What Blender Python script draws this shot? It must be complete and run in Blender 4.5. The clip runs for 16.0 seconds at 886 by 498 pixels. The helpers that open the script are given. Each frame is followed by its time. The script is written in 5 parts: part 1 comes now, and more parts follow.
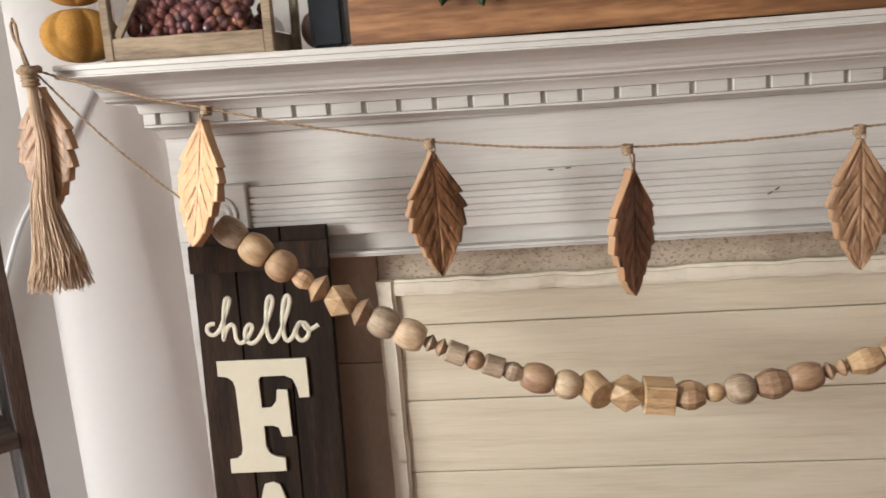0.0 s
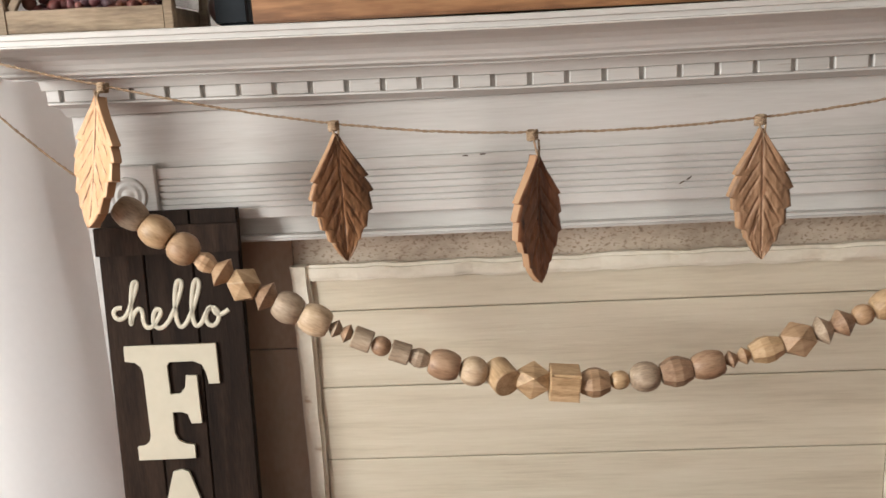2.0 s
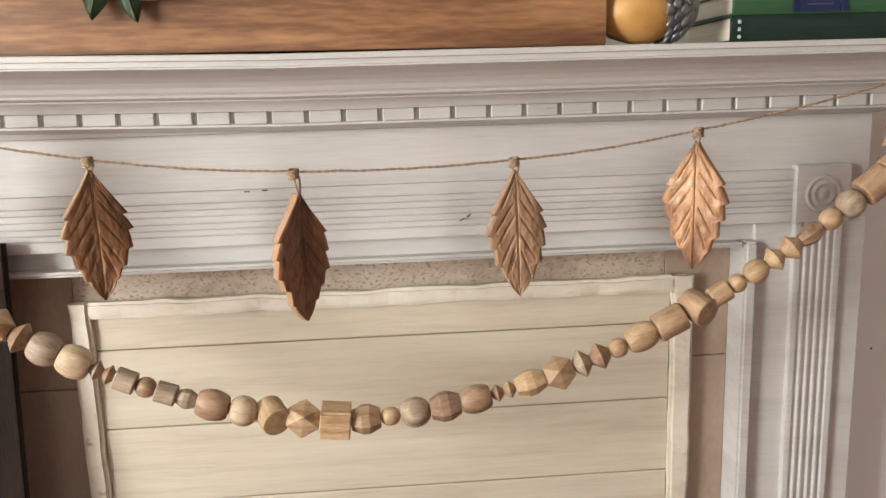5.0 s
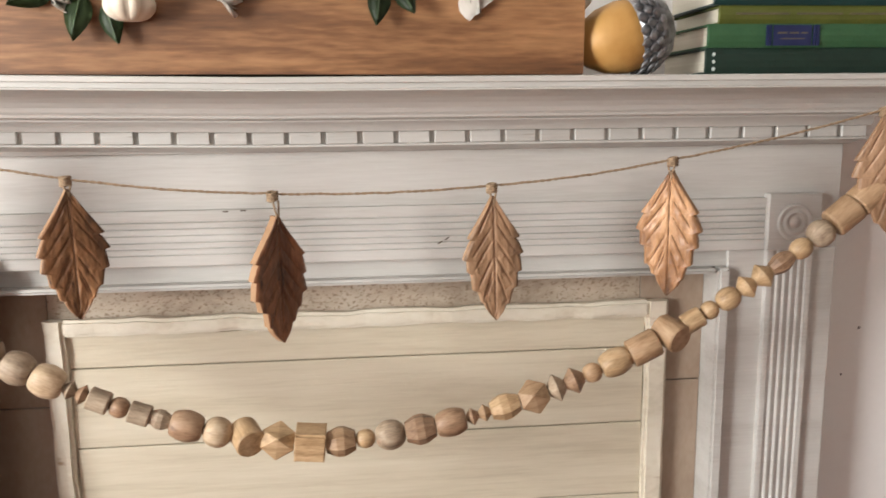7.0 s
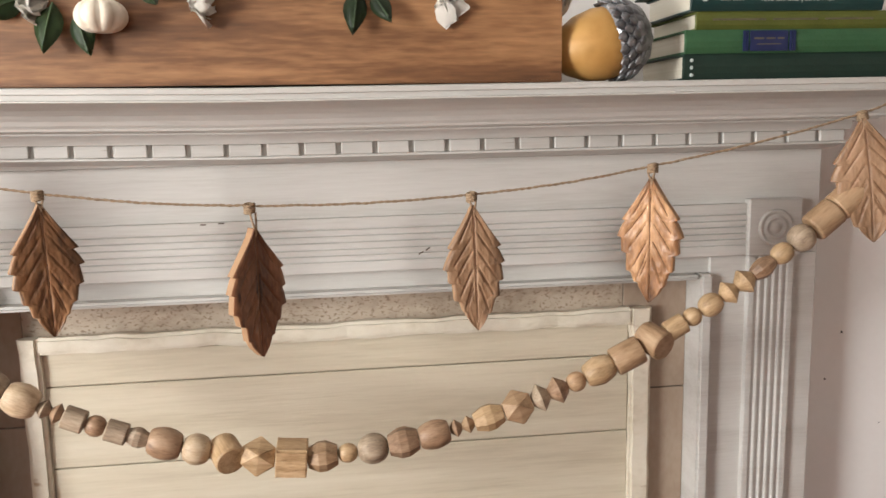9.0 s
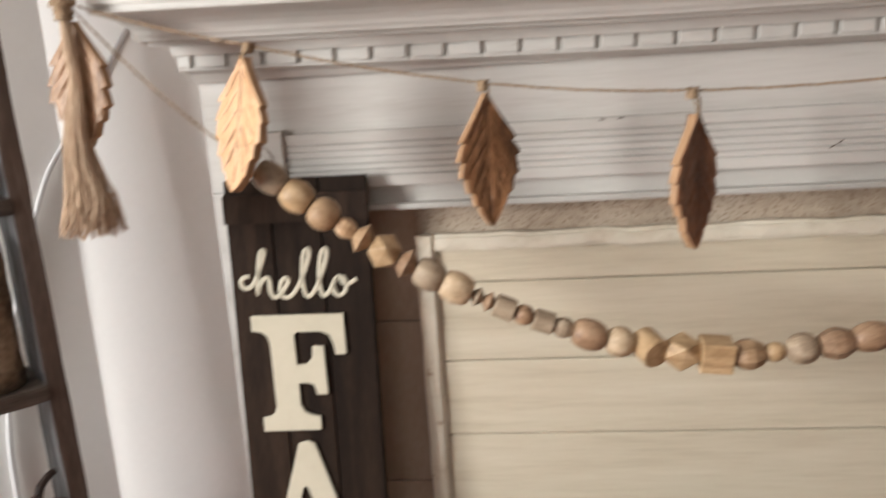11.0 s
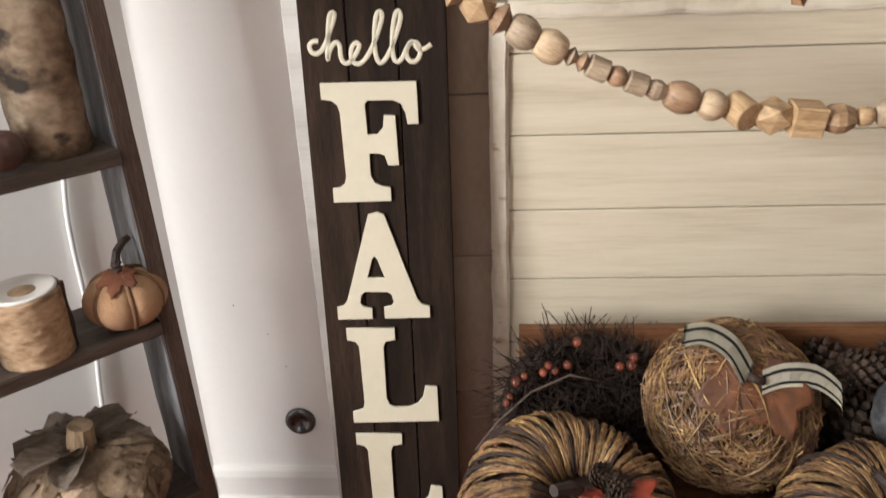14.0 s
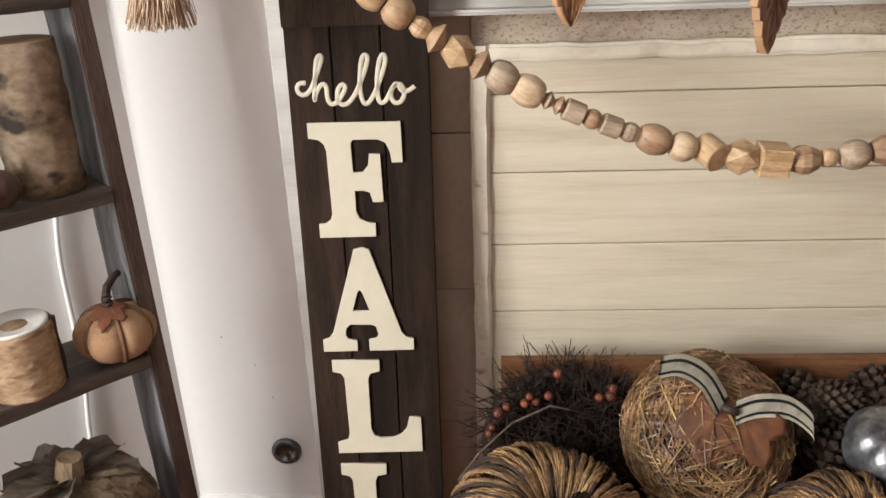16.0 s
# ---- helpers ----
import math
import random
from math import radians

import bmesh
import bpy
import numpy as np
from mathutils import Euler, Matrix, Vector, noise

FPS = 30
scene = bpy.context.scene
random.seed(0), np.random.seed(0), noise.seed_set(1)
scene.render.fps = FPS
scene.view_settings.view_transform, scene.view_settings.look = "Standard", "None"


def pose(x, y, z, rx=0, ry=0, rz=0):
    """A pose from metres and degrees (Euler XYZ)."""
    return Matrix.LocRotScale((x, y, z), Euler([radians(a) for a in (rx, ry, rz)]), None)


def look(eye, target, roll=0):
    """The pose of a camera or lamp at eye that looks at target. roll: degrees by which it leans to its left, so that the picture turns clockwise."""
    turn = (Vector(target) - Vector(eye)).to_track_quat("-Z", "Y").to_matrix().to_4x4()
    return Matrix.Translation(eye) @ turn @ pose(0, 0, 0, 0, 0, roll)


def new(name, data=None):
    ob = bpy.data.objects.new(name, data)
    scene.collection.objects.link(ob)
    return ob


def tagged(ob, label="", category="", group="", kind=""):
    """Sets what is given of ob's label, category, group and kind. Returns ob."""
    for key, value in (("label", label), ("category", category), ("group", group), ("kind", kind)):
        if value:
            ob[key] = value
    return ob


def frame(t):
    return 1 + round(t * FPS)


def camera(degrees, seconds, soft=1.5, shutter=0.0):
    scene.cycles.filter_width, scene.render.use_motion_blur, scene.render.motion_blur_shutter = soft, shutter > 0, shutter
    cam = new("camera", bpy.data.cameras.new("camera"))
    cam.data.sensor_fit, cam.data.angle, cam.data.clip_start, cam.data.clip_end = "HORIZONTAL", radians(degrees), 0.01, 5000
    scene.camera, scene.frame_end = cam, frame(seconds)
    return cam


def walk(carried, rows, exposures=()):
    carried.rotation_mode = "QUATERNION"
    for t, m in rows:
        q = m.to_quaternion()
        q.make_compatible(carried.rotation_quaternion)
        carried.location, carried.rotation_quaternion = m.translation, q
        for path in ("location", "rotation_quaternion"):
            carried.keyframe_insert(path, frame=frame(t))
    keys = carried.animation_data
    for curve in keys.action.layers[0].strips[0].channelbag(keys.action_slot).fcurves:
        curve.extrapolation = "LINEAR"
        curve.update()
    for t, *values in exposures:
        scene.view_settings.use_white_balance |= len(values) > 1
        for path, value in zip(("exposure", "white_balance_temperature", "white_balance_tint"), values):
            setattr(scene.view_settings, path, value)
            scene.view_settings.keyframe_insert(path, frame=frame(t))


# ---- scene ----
cam = camera(57.4, 16.0, 1.5, 0.5)
PATH = [
    (0, (0.035, -0.018, 1.27), (-0.158, 1.932, 0.87), -4.3),
    (0.5, (0.068, -0.021, 1.265), (-0.096, 1.929, 0.856), -4.1),
    (1, (0.081, -0.013, 1.267), (-0.046, 1.941, 0.86), -3.7),
    (1.5, (0.096, -0.004, 1.26), (-0.022, 1.949, 0.847), -3.8),
    (2, (0.108, -0.003, 1.257), (0.0, 1.948, 0.827), -3.1),
    (2.5, (0.147, -0.003, 1.255), (0.074, 1.952, 0.839), -1.8),
    (3, (0.207, 0.007, 1.262), (0.222, 1.964, 0.851), -1.2),
    (3.5, (0.256, 0.008, 1.266), (0.344, 1.966, 0.87), -1.2),
    (4, (0.276, 0.0, 1.266), (0.399, 1.959, 0.883), -1.4),
    (6.5, (0.263, -0.012, 1.271), (0.434, 1.946, 0.899), -1.3),
    (7, (0.274, -0.014, 1.279), (0.473, 1.946, 0.936), -0.6),
    (7.5, (0.302, -0.013, 1.277), (0.565, 1.946, 0.97), -0.7),
    (8, (0.293, -0.006, 1.276), (0.563, 1.951, 0.965), -1.1),
    (10.3, (0.229, -0.005, 1.267), (0.187, 1.968, 0.944), -2.9),
    (10.5, (0.177, 0.011, 1.263), (0.057, 1.976, 0.911), -3.4),
    (11, (-0.024, 0.015, 1.23), (-0.235, 1.952, 0.777), -3.7),
    (11.5, (-0.148, 0.025, 1.205), (-0.286, 1.925, 0.593), -2.8),
    (12, (-0.182, 0.013, 1.195), (-0.273, 1.896, 0.527), -1.7),
    (12.5, (-0.189, 0.015, 1.19), (-0.27, 1.885, 0.487), -1.4),
    (13, (-0.193, 0.008, 1.179), (-0.28, 1.864, 0.441), -1.5),
    (13.5, (-0.193, -0.005, 1.178), (-0.306, 1.832, 0.395), -2.2),
    (14, (-0.185, -0.012, 1.154), (-0.315, 1.793, 0.302), -2.5),
    (14.5, (-0.174, -0.027, 1.148), (-0.283, 1.755, 0.247), -2.1),
    (15, (-0.174, -0.03, 1.157), (-0.269, 1.759, 0.267), -2.1),
    (15.5, (-0.168, -0.036, 1.175), (-0.268, 1.78, 0.343), -2.2),
    (16, (-0.174, -0.037, 1.181), (-0.276, 1.795, 0.384), -2.1),
]
walk(cam, [(t, look(eye, target, roll)) for t, eye, target, roll in PATH],
     [(0, -0.13), (2.5, -0.12), (3.5, 0.05), (4, 0.1), (6.5, 0.1), (8.2, 0.08), (10.3, -0.09), (11, -0.19), (12, -0.12), (13.5, -0.04), (14.5, 0.02), (16, 0.0)])

# ---- light ----
world = bpy.data.worlds.new("sky")
scene.world = world
world.use_nodes = True
wn = world.node_tree.nodes
sky = wn.new("ShaderNodeTexSky")
sky.sky_type, sky.sun_disc, sky.sun_elevation, sky.sun_rotation = "NISHITA", False, radians(35), radians(250)
wn["Background"].inputs[1].default_value = 0.12
world.node_tree.links.new(sky.outputs[0], wn["Background"].inputs[0])


def window_light(name, m, width, height, watts, colour):
    data = bpy.data.lights.new(name, "AREA")
    data.shape, data.size, data.size_y, data.energy, data.color = "RECTANGLE", width, height, watts, colour
    lamp = new(name, data)
    lamp.matrix_basis = m
    return lamp


# daylight in the opening of the two windows
window_light("window_light", look((-2.17, -0.64, 1.4), (-0.2, 1.2, 1.0)), 0.75, 1.25, 114, (1.0, 0.985, 0.96))
window_light("window_light", look((-0.6, -2.57, 1.5), (0.3, 1.2, 1.0)), 1.2, 1.2, 7.5, (1.0, 0.95, 0.88))


# ---- materials ----
def surface(name, colours, scale=8.0, stretch=(1, 1, 1), rough=0.6, bump=0.15, metal=0.0, vary=0.0, gloss=0.5, island=0.0, fine=60.0, detail=6.0, spots=None, sheen=0.0, fine_mix=0.35):
    """A procedural surface: a broad and a fine noise between colours, stretched along the grain, with relief; vary: change from piece to piece."""
    m = bpy.data.materials.new(name)
    m.use_nodes = True
    nodes, links = m.node_tree.nodes, m.node_tree.links
    shader = nodes["Principled BSDF"]
    coord, info, mapping = nodes.new("ShaderNodeTexCoord"), nodes.new("ShaderNodeObjectInfo"), nodes.new("ShaderNodeMapping")
    shift = nodes.new("ShaderNodeVectorMath")
    shift.operation = "MULTIPLY_ADD"
    combine = nodes.new("ShaderNodeCombineXYZ")
    for i in range(3):
        links.new(info.outputs["Random"], combine.inputs[i])
    links.new(combine.outputs[0], shift.inputs[0])
    shift.inputs[1].default_value = (7.3, 3.1, 5.7)
    links.new(coord.outputs["Object"], shift.inputs[2])
    links.new(shift.outputs[0], mapping.inputs[0])
    mapping.inputs["Scale"].default_value = stretch
    broad, grain = nodes.new("ShaderNodeTexNoise"), nodes.new("ShaderNodeTexNoise")
    broad.inputs["Scale"].default_value, broad.inputs["Detail"].default_value = scale, detail
    broad.inputs["Distortion"].default_value = 0.4
    grain.inputs["Scale"].default_value, grain.inputs["Detail"].default_value = fine, 4
    for n in (broad, grain):
        links.new(mapping.outputs[0], n.inputs["Vector"])
    mix = nodes.new("ShaderNodeMix")
    mix.inputs[0].default_value = fine_mix
    links.new(broad.outputs[0], mix.inputs[2])
    links.new(grain.outputs[0], mix.inputs[3])
    ramp = nodes.new("ShaderNodeValToRGB")
    els = ramp.color_ramp.elements
    while len(els) < len(colours):
        els.new(0.5)
    for i, c in enumerate(colours):
        els[i].position = 0.32 + 0.36 * i / max(1, len(colours) - 1)
        els[i].color = (*c, 1)
    links.new(mix.outputs[0], ramp.inputs[0])
    out = ramp.outputs[0]
    if spots:
        colour, size, amount = spots
        tex = nodes.new("ShaderNodeTexNoise")
        tex.inputs["Scale"].default_value, tex.inputs["Detail"].default_value = size, 5
        links.new(mapping.outputs[0], tex.inputs["Vector"])
        edge = nodes.new("ShaderNodeMapRange")
        edge.inputs[1].default_value, edge.inputs[2].default_value = amount, amount + 0.07
        links.new(tex.outputs[0], edge.inputs[0])
        blend = nodes.new("ShaderNodeMix")
        blend.data_type = "RGBA"
        links.new(edge.outputs[0], blend.inputs[0])
        links.new(out, blend.inputs[6])
        blend.inputs[7].default_value = (*colour, 1)
        out = blend.outputs[2]
    if vary:
        hsv, span = nodes.new("ShaderNodeHueSaturation"), nodes.new("ShaderNodeMapRange")
        links.new(info.outputs["Random"], span.inputs[0])
        span.inputs[3].default_value, span.inputs[4].default_value = 1 - vary, 1 + vary
        links.new(span.outputs[0], hsv.inputs["Value"])
        links.new(out, hsv.inputs["Color"])
        out = hsv.outputs[0]
    if island:
        geo, hsv, span, hue = nodes.new("ShaderNodeNewGeometry"), nodes.new("ShaderNodeHueSaturation"), nodes.new("ShaderNodeMapRange"), nodes.new("ShaderNodeMapRange")
        for n, lo, hi, port in ((span, 1 - island, 1 + island, "Value"), (hue, 0.5 - 0.05 * island, 0.5 + 0.03 * island, "Hue")):
            links.new(geo.outputs["Random Per Island"], n.inputs[0])
            n.inputs[3].default_value, n.inputs[4].default_value = lo, hi
            links.new(n.outputs[0], hsv.inputs[port])
        links.new(out, hsv.inputs["Color"])
        out = hsv.outputs[0]
    links.new(out, shader.inputs["Base Color"])
    shader.inputs["Specular IOR Level"].default_value = gloss
    shader.inputs["Roughness"].default_value, shader.inputs["Metallic"].default_value = rough, metal
    if bump:
        relief = nodes.new("ShaderNodeBump")
        relief.inputs["Strength"].default_value, relief.inputs["Distance"].default_value = bump, 0.004
        links.new(mix.outputs[0], relief.inputs["Height"])
        links.new(relief.outputs[0], shader.inputs["Normal"])
    return m


WHITE = surface("white_paint", [(0.46, 0.442, 0.41), (0.545, 0.533, 0.503), (0.60, 0.59, 0.56)], 3, (0.5, 3, 9), 0.45, 0.2, fine=40, spots=((0.34, 0.29, 0.24), 22, 0.725))
PLASTER = surface("wall_paint", [(0.80, 0.79, 0.772), (0.84, 0.83, 0.812)], 2.5, rough=0.8, bump=0.1, fine=90)
# for the unseen room walls: darker than the plaster, to keep ambient light low
PLASTER_DIM = surface("dim_room_plaster", [(0.44, 0.39, 0.34), (0.48, 0.43, 0.38)], 2.5, rough=0.85, bump=0.1, fine=90)
CEILING = surface("ceiling_paint", [(0.76, 0.75, 0.73), (0.79, 0.78, 0.76)], 3, rough=0.9, bump=0.1)
FLOORWOOD = surface("floor_wood", [(0.13, 0.035, 0.018), (0.22, 0.065, 0.035), (0.30, 0.10, 0.055)], 5, (1.2, 9, 9), 0.32, 0.1, vary=0.25)
CREAM = surface("cream_paint", [(0.46, 0.405, 0.30), (0.555, 0.50, 0.385), (0.605, 0.553, 0.44)], 4, (0.55, 3, 9), 0.5, 0.35, vary=0.04, fine=30)
CREAM_FRAME = surface("chipped_cream_paint", [(0.55, 0.49, 0.38), (0.67, 0.62, 0.51), (0.71, 0.665, 0.565)], 9, (1, 2, 2), 0.5, 0.6, vary=0.04, spots=((0.36, 0.25, 0.15), 14, 0.655))
STONE = surface("marble_tile", [(0.30, 0.24, 0.18), (0.44, 0.37, 0.29), (0.52, 0.46, 0.38)], 7, (1, 1, 1.6), 0.4, 0.2, vary=0.06, spots=((0.25, 0.185, 0.13), 170, 0.555))
STONE_PLAIN = surface("plain_stone_tile", [(0.29, 0.215, 0.16), (0.36, 0.28, 0.21), (0.41, 0.33, 0.26)], 4, (2, 2, 1), 0.35, 0.1, vary=0.06)
SIGNWOOD = surface("dark_stained_wood", [(0.009, 0.0052, 0.0035), (0.022, 0.013, 0.0085), (0.042, 0.0255, 0.0165)], 5, (8, 8, 0.8), 0.75, 0.35, vary=0.3, gloss=0.15)
LETTER = surface("cream_letter_paint", [(0.50, 0.465, 0.355), (0.57, 0.535, 0.425)], 6, rough=0.6, bump=0.15, spots=((0.35, 0.28, 0.18), 20, 0.74))
PALEWOOD = surface("pale_maple", [(0.42, 0.26, 0.14), (0.55, 0.36, 0.21), (0.62, 0.43, 0.27)], 9, (6, 6, 0.8), 0.5, 0.25, vary=0.12)
LEAFWOOD = surface("carved_brown_wood", [(0.033, 0.014, 0.006), (0.155, 0.074, 0.032), (0.390, 0.202, 0.094)], 7, (5, 5, 1.3), 0.4, 0.5, vary=0.1, fine_mix=0.25, spots=((0.05, 0.022, 0.010), 13, 0.60))
LEAFRED = surface("carved_red_brown_wood", [(0.051, 0.019, 0.009), (0.190, 0.080, 0.037), (0.375, 0.177, 0.088)], 7, (5, 5, 1.3), 0.4, 0.5, fine_mix=0.25, spots=((0.045, 0.018, 0.009), 13, 0.60))
LEAFGREY = surface("carved_tan_wood", [(0.066, 0.034, 0.017), (0.255, 0.148, 0.080), (0.475, 0.300, 0.181)], 7, (5, 5, 1.3), 0.5, 0.5, fine_mix=0.25)
LEAFCOPPER = surface("carved_copper_wood", [(0.077, 0.034, 0.015), (0.300, 0.150, 0.068), (0.676, 0.403, 0.215)], 7, (5, 5, 1.5), 0.36, 0.5, fine_mix=0.2)
LEAFEDGE = surface("raw_leaf_edge", [(0.30, 0.17, 0.085), (0.42, 0.26, 0.145)], 20, rough=0.65, bump=0.2)
# for the leaf turned to the window: its brightness is put into the colour
LEAFLIT = surface("carved_lit_wood", [(0.42, 0.23, 0.11), (0.56, 0.34, 0.18), (0.64, 0.42, 0.25)], 8, (5, 5, 0.9), 0.45, 0.3)
VEIN = surface("burnt_groove", [(0.12, 0.055, 0.025), (0.20, 0.10, 0.048)], 30, rough=0.8)
JUTE = surface("jute_twine", [(0.16, 0.105, 0.06), (0.30, 0.21, 0.13), (0.41, 0.305, 0.20)], 160, rough=0.9, bump=0.6, fine=500)
TASSEL = surface("tassel_jute", [(0.34, 0.235, 0.15), (0.50, 0.365, 0.25), (0.60, 0.465, 0.34)], 90, (4, 4, 0.5), 0.85, 0.5, fine=300)
BEADS = [
    surface("bead_tan", [(0.216, 0.122, 0.059), (0.390, 0.250, 0.140), (0.506, 0.351, 0.214)], 22, (4, 4, 0.8), 0.55, 0.3, vary=0.15, fine=120),
    surface("bead_grey", [(0.168, 0.115, 0.073), (0.310, 0.235, 0.162), (0.451, 0.362, 0.260)], 22, (4, 4, 0.8), 0.6, 0.3, vary=0.15, fine=120),
    surface("bead_pale", [(0.320, 0.222, 0.132), (0.500, 0.374, 0.243), (0.627, 0.508, 0.357)], 22, (4, 4, 0.8), 0.55, 0.3, vary=0.1, fine=120),
    surface("bead_brown", [(0.152, 0.085, 0.045), (0.295, 0.182, 0.108), (0.407, 0.275, 0.173)], 22, (4, 4, 0.8), 0.5, 0.3, vary=0.15, fine=120),
    surface("bead_honey", [(0.232, 0.141, 0.066), (0.420, 0.283, 0.153), (0.550, 0.394, 0.240)], 22, (4, 4, 0.8), 0.5, 0.3, vary=0.1, fine=120),
]
PLANKWOOD = surface("oiled_pine", [(0.045, 0.018, 0.008), (0.18, 0.082, 0.033), (0.42, 0.22, 0.098)], 2.2, (1.0, 7, 8), 0.5, 0.3, vary=0.05, fine=26, fine_mix=0.25, spots=((0.07, 0.028, 0.012), 7, 0.71))
CRATEWOOD = surface("weathered_crate_wood", [(0.10, 0.068, 0.040), (0.20, 0.148, 0.092), (0.29, 0.225, 0.15)], 8, (1, 7, 7), 0.7, 0.4, vary=0.2)
# rail sides: the bluish light tones paint in sky light from the left
GREYWOOD = surface("weathered_grey_wood", [(0.05, 0.045, 0.043), (0.15, 0.15, 0.155), (0.33, 0.345, 0.37)], 4.5, (8, 8, 0.7), 0.7, 0.6, vary=0.2)
SHELFWOOD = surface("weathered_shelf_wood", [(0.028, 0.02, 0.015), (0.068, 0.05, 0.039), (0.12, 0.095, 0.078)], 6, (0.8, 8, 8), 0.7, 0.5, vary=0.2)
BENCHWOOD = surface("bench_pine", [(0.059, 0.024, 0.010), (0.145, 0.062, 0.026), (0.250, 0.118, 0.053)], 5, (1.0, 9, 9), 0.5, 0.25, vary=0.1)


# ---- helpers ----
def emit(bm, name, material, parent=None, smooth=False, label=""):
    bmesh.ops.recalc_face_normals(bm, faces=bm.faces)
    me = bpy.data.meshes.new(name)
    bm.to_mesh(me)
    bm.free()
    if smooth:
        for p in me.polygons:
            p.use_smooth = True
    if material:
        me.materials.append(material)
    ob = new(name, me)
    if parent:
        ob.parent = parent
    if label:
        ob["label"] = label
    return ob


def part(name, bm, material, parent, label="", smooth=False):
    return emit(bm, name, material, parent, smooth, label)


def thing(name, m, label, category, group="", kind=""):
    ob = new(name)
    ob.empty_display_size = 0.05
    ob.matrix_basis = m
    return tagged(ob, label, category, group, kind)


def block(x0, x1, y0, y1, z0, z1, bevel=0.002, segments=1, bm=None):
    bm = bm or bmesh.new()
    v = [bm.verts.new((x, y, z)) for x in (x0, x1) for y in (y0, y1) for z in (z0, z1)]
    faces = [bm.faces.new([v[i] for i in f]) for f in ((0, 1, 3, 2), (4, 6, 7, 5), (0, 4, 5, 1), (2, 3, 7, 6), (0, 2, 6, 4), (1, 5, 7, 3))]
    if bevel:
        edges = list({e for f in faces for e in f.edges})
        bmesh.ops.bevel(bm, geom=edges, offset=bevel, segments=segments, affect="EDGES")
    return bm


def rough_block(x0, x1, y0, y1, z0, z1, bevel=0.003, cuts=10, wobble=0.0015, axis=0, seed=0):
    """A board with slightly uneven worn edges, cut along its length."""
    bm = block(x0, x1, y0, y1, z0, z1, 0)
    lo, hi = ((x0, x1), (y0, y1), (z0, z1))[axis]
    n = [0, 0, 0]
    n[axis] = 1
    for i in range(1, cuts):
        co = [0, 0, 0]
        co[axis] = lo + (hi - lo) * i / cuts
        bmesh.ops.bisect_plane(bm, geom=bm.verts[:] + bm.edges[:] + bm.faces[:], plane_co=co, plane_no=n)
    along = [e for e in bm.edges if abs((e.verts[0].co - e.verts[1].co)[axis]) > 1e-6]
    sharp = [e for e in along if len(e.link_faces) == 2 and e.calc_face_angle() > 0.5]
    bmesh.ops.bevel(bm, geom=sharp, offset=bevel, segments=2, affect="EDGES")
    for v in bm.verts:
        w = noise.noise_vector(v.co * 23 + Vector((seed * 3.7, seed, 0))) * wobble
        w[axis] = 0
        v.co += w
    return bm


def loft(rings, closed=True, cap=True, bm=None):
    """Faces between rings of points, each a list of the same length."""
    bm = bm or bmesh.new()
    vs = [[bm.verts.new(p) for p in ring] for ring in rings]
    n = len(vs[0])
    for a, b in zip(vs, vs[1:]):
        for i in range(n if closed else n - 1):
            j = (i + 1) % n
            bm.faces.new((a[i], a[j], b[j], b[i]))
    if cap and closed:
        bm.faces.new(vs[0][::-1])
        bm.faces.new(vs[-1])
    return bm


def lathe(profile, sides=24, bm=None, wave=None):
    """Turned about z; profile: (radius, z); wave(angle, r, z) may change the radius."""
    rings = [[((wave(2 * math.pi * i / sides, r, z) if wave else r) * math.cos(2 * math.pi * i / sides),
               (wave(2 * math.pi * i / sides, r, z) if wave else r) * math.sin(2 * math.pi * i / sides), z) for i in range(sides)] for r, z in profile]
    return loft(rings, bm=bm)


def tube(points, radius, sides=6, bm=None, taper=None):
    """A round tube along points; taper(u): factor on the radius."""
    pts = [Vector(p) for p in points]
    rings, side = [], None
    for i, p in enumerate(pts):
        d = (pts[min(i + 1, len(pts) - 1)] - pts[max(i - 1, 0)]).normalized()
        if side is None:
            side = d.orthogonal().normalized()
        side = (side - d * side.dot(d)).normalized()
        up = d.cross(side)
        r = radius * (taper(i / (len(pts) - 1)) if taper else 1)
        rings.append([p + (side * math.cos(2 * math.pi * k / sides) + up * math.sin(2 * math.pi * k / sides)) * r for k in range(sides)])
    return loft(rings, bm=bm)


def moved(bm, m):
    bmesh.ops.transform(bm, matrix=m, verts=bm.verts)
    return bm


def join(*bms):
    out = bms[0]
    for b in bms[1:]:
        me = bpy.data.meshes.new("tmp")
        b.to_mesh(me)
        b.free()
        out.from_mesh(me)
        bpy.data.meshes.remove(me)
    return out


# ---- the room ----
WALL = 1.2325          # wall behind the mantelpiece
CORNER = -0.75         # inner corner with the slanting wall
tagged(emit(block(-2.3, 2.7, -2.7, 1.9, -0.12, -0.006, 0), "floor", FLOORWOOD), "dark red-brown wooden floor under the boards", "floor", kind="structure")
# breast with a rounded corner
tagged(emit(block(CORNER - 0.4, 2.7, WALL, 1.9, -0.006, 2.5, 0), "wall_north", PLASTER), "warm white plastered wall behind the mantelpiece", "wall", kind="structure")
# slanting wall beside it, at 45 degrees
q = 0.7071
slant = [(CORNER - 1.46, WALL - 1.46), (CORNER, WALL), (CORNER - 0.08, WALL + 0.08 + 0.02), (CORNER - 1.56, WALL - 1.36)]
tagged(emit(loft([[(x, y, z) for x, y in slant] for z in (-0.006, 2.5)]), "wall_slant", PLASTER), "beige plastered wall slanting away from the mantelpiece", "wall", kind="structure")


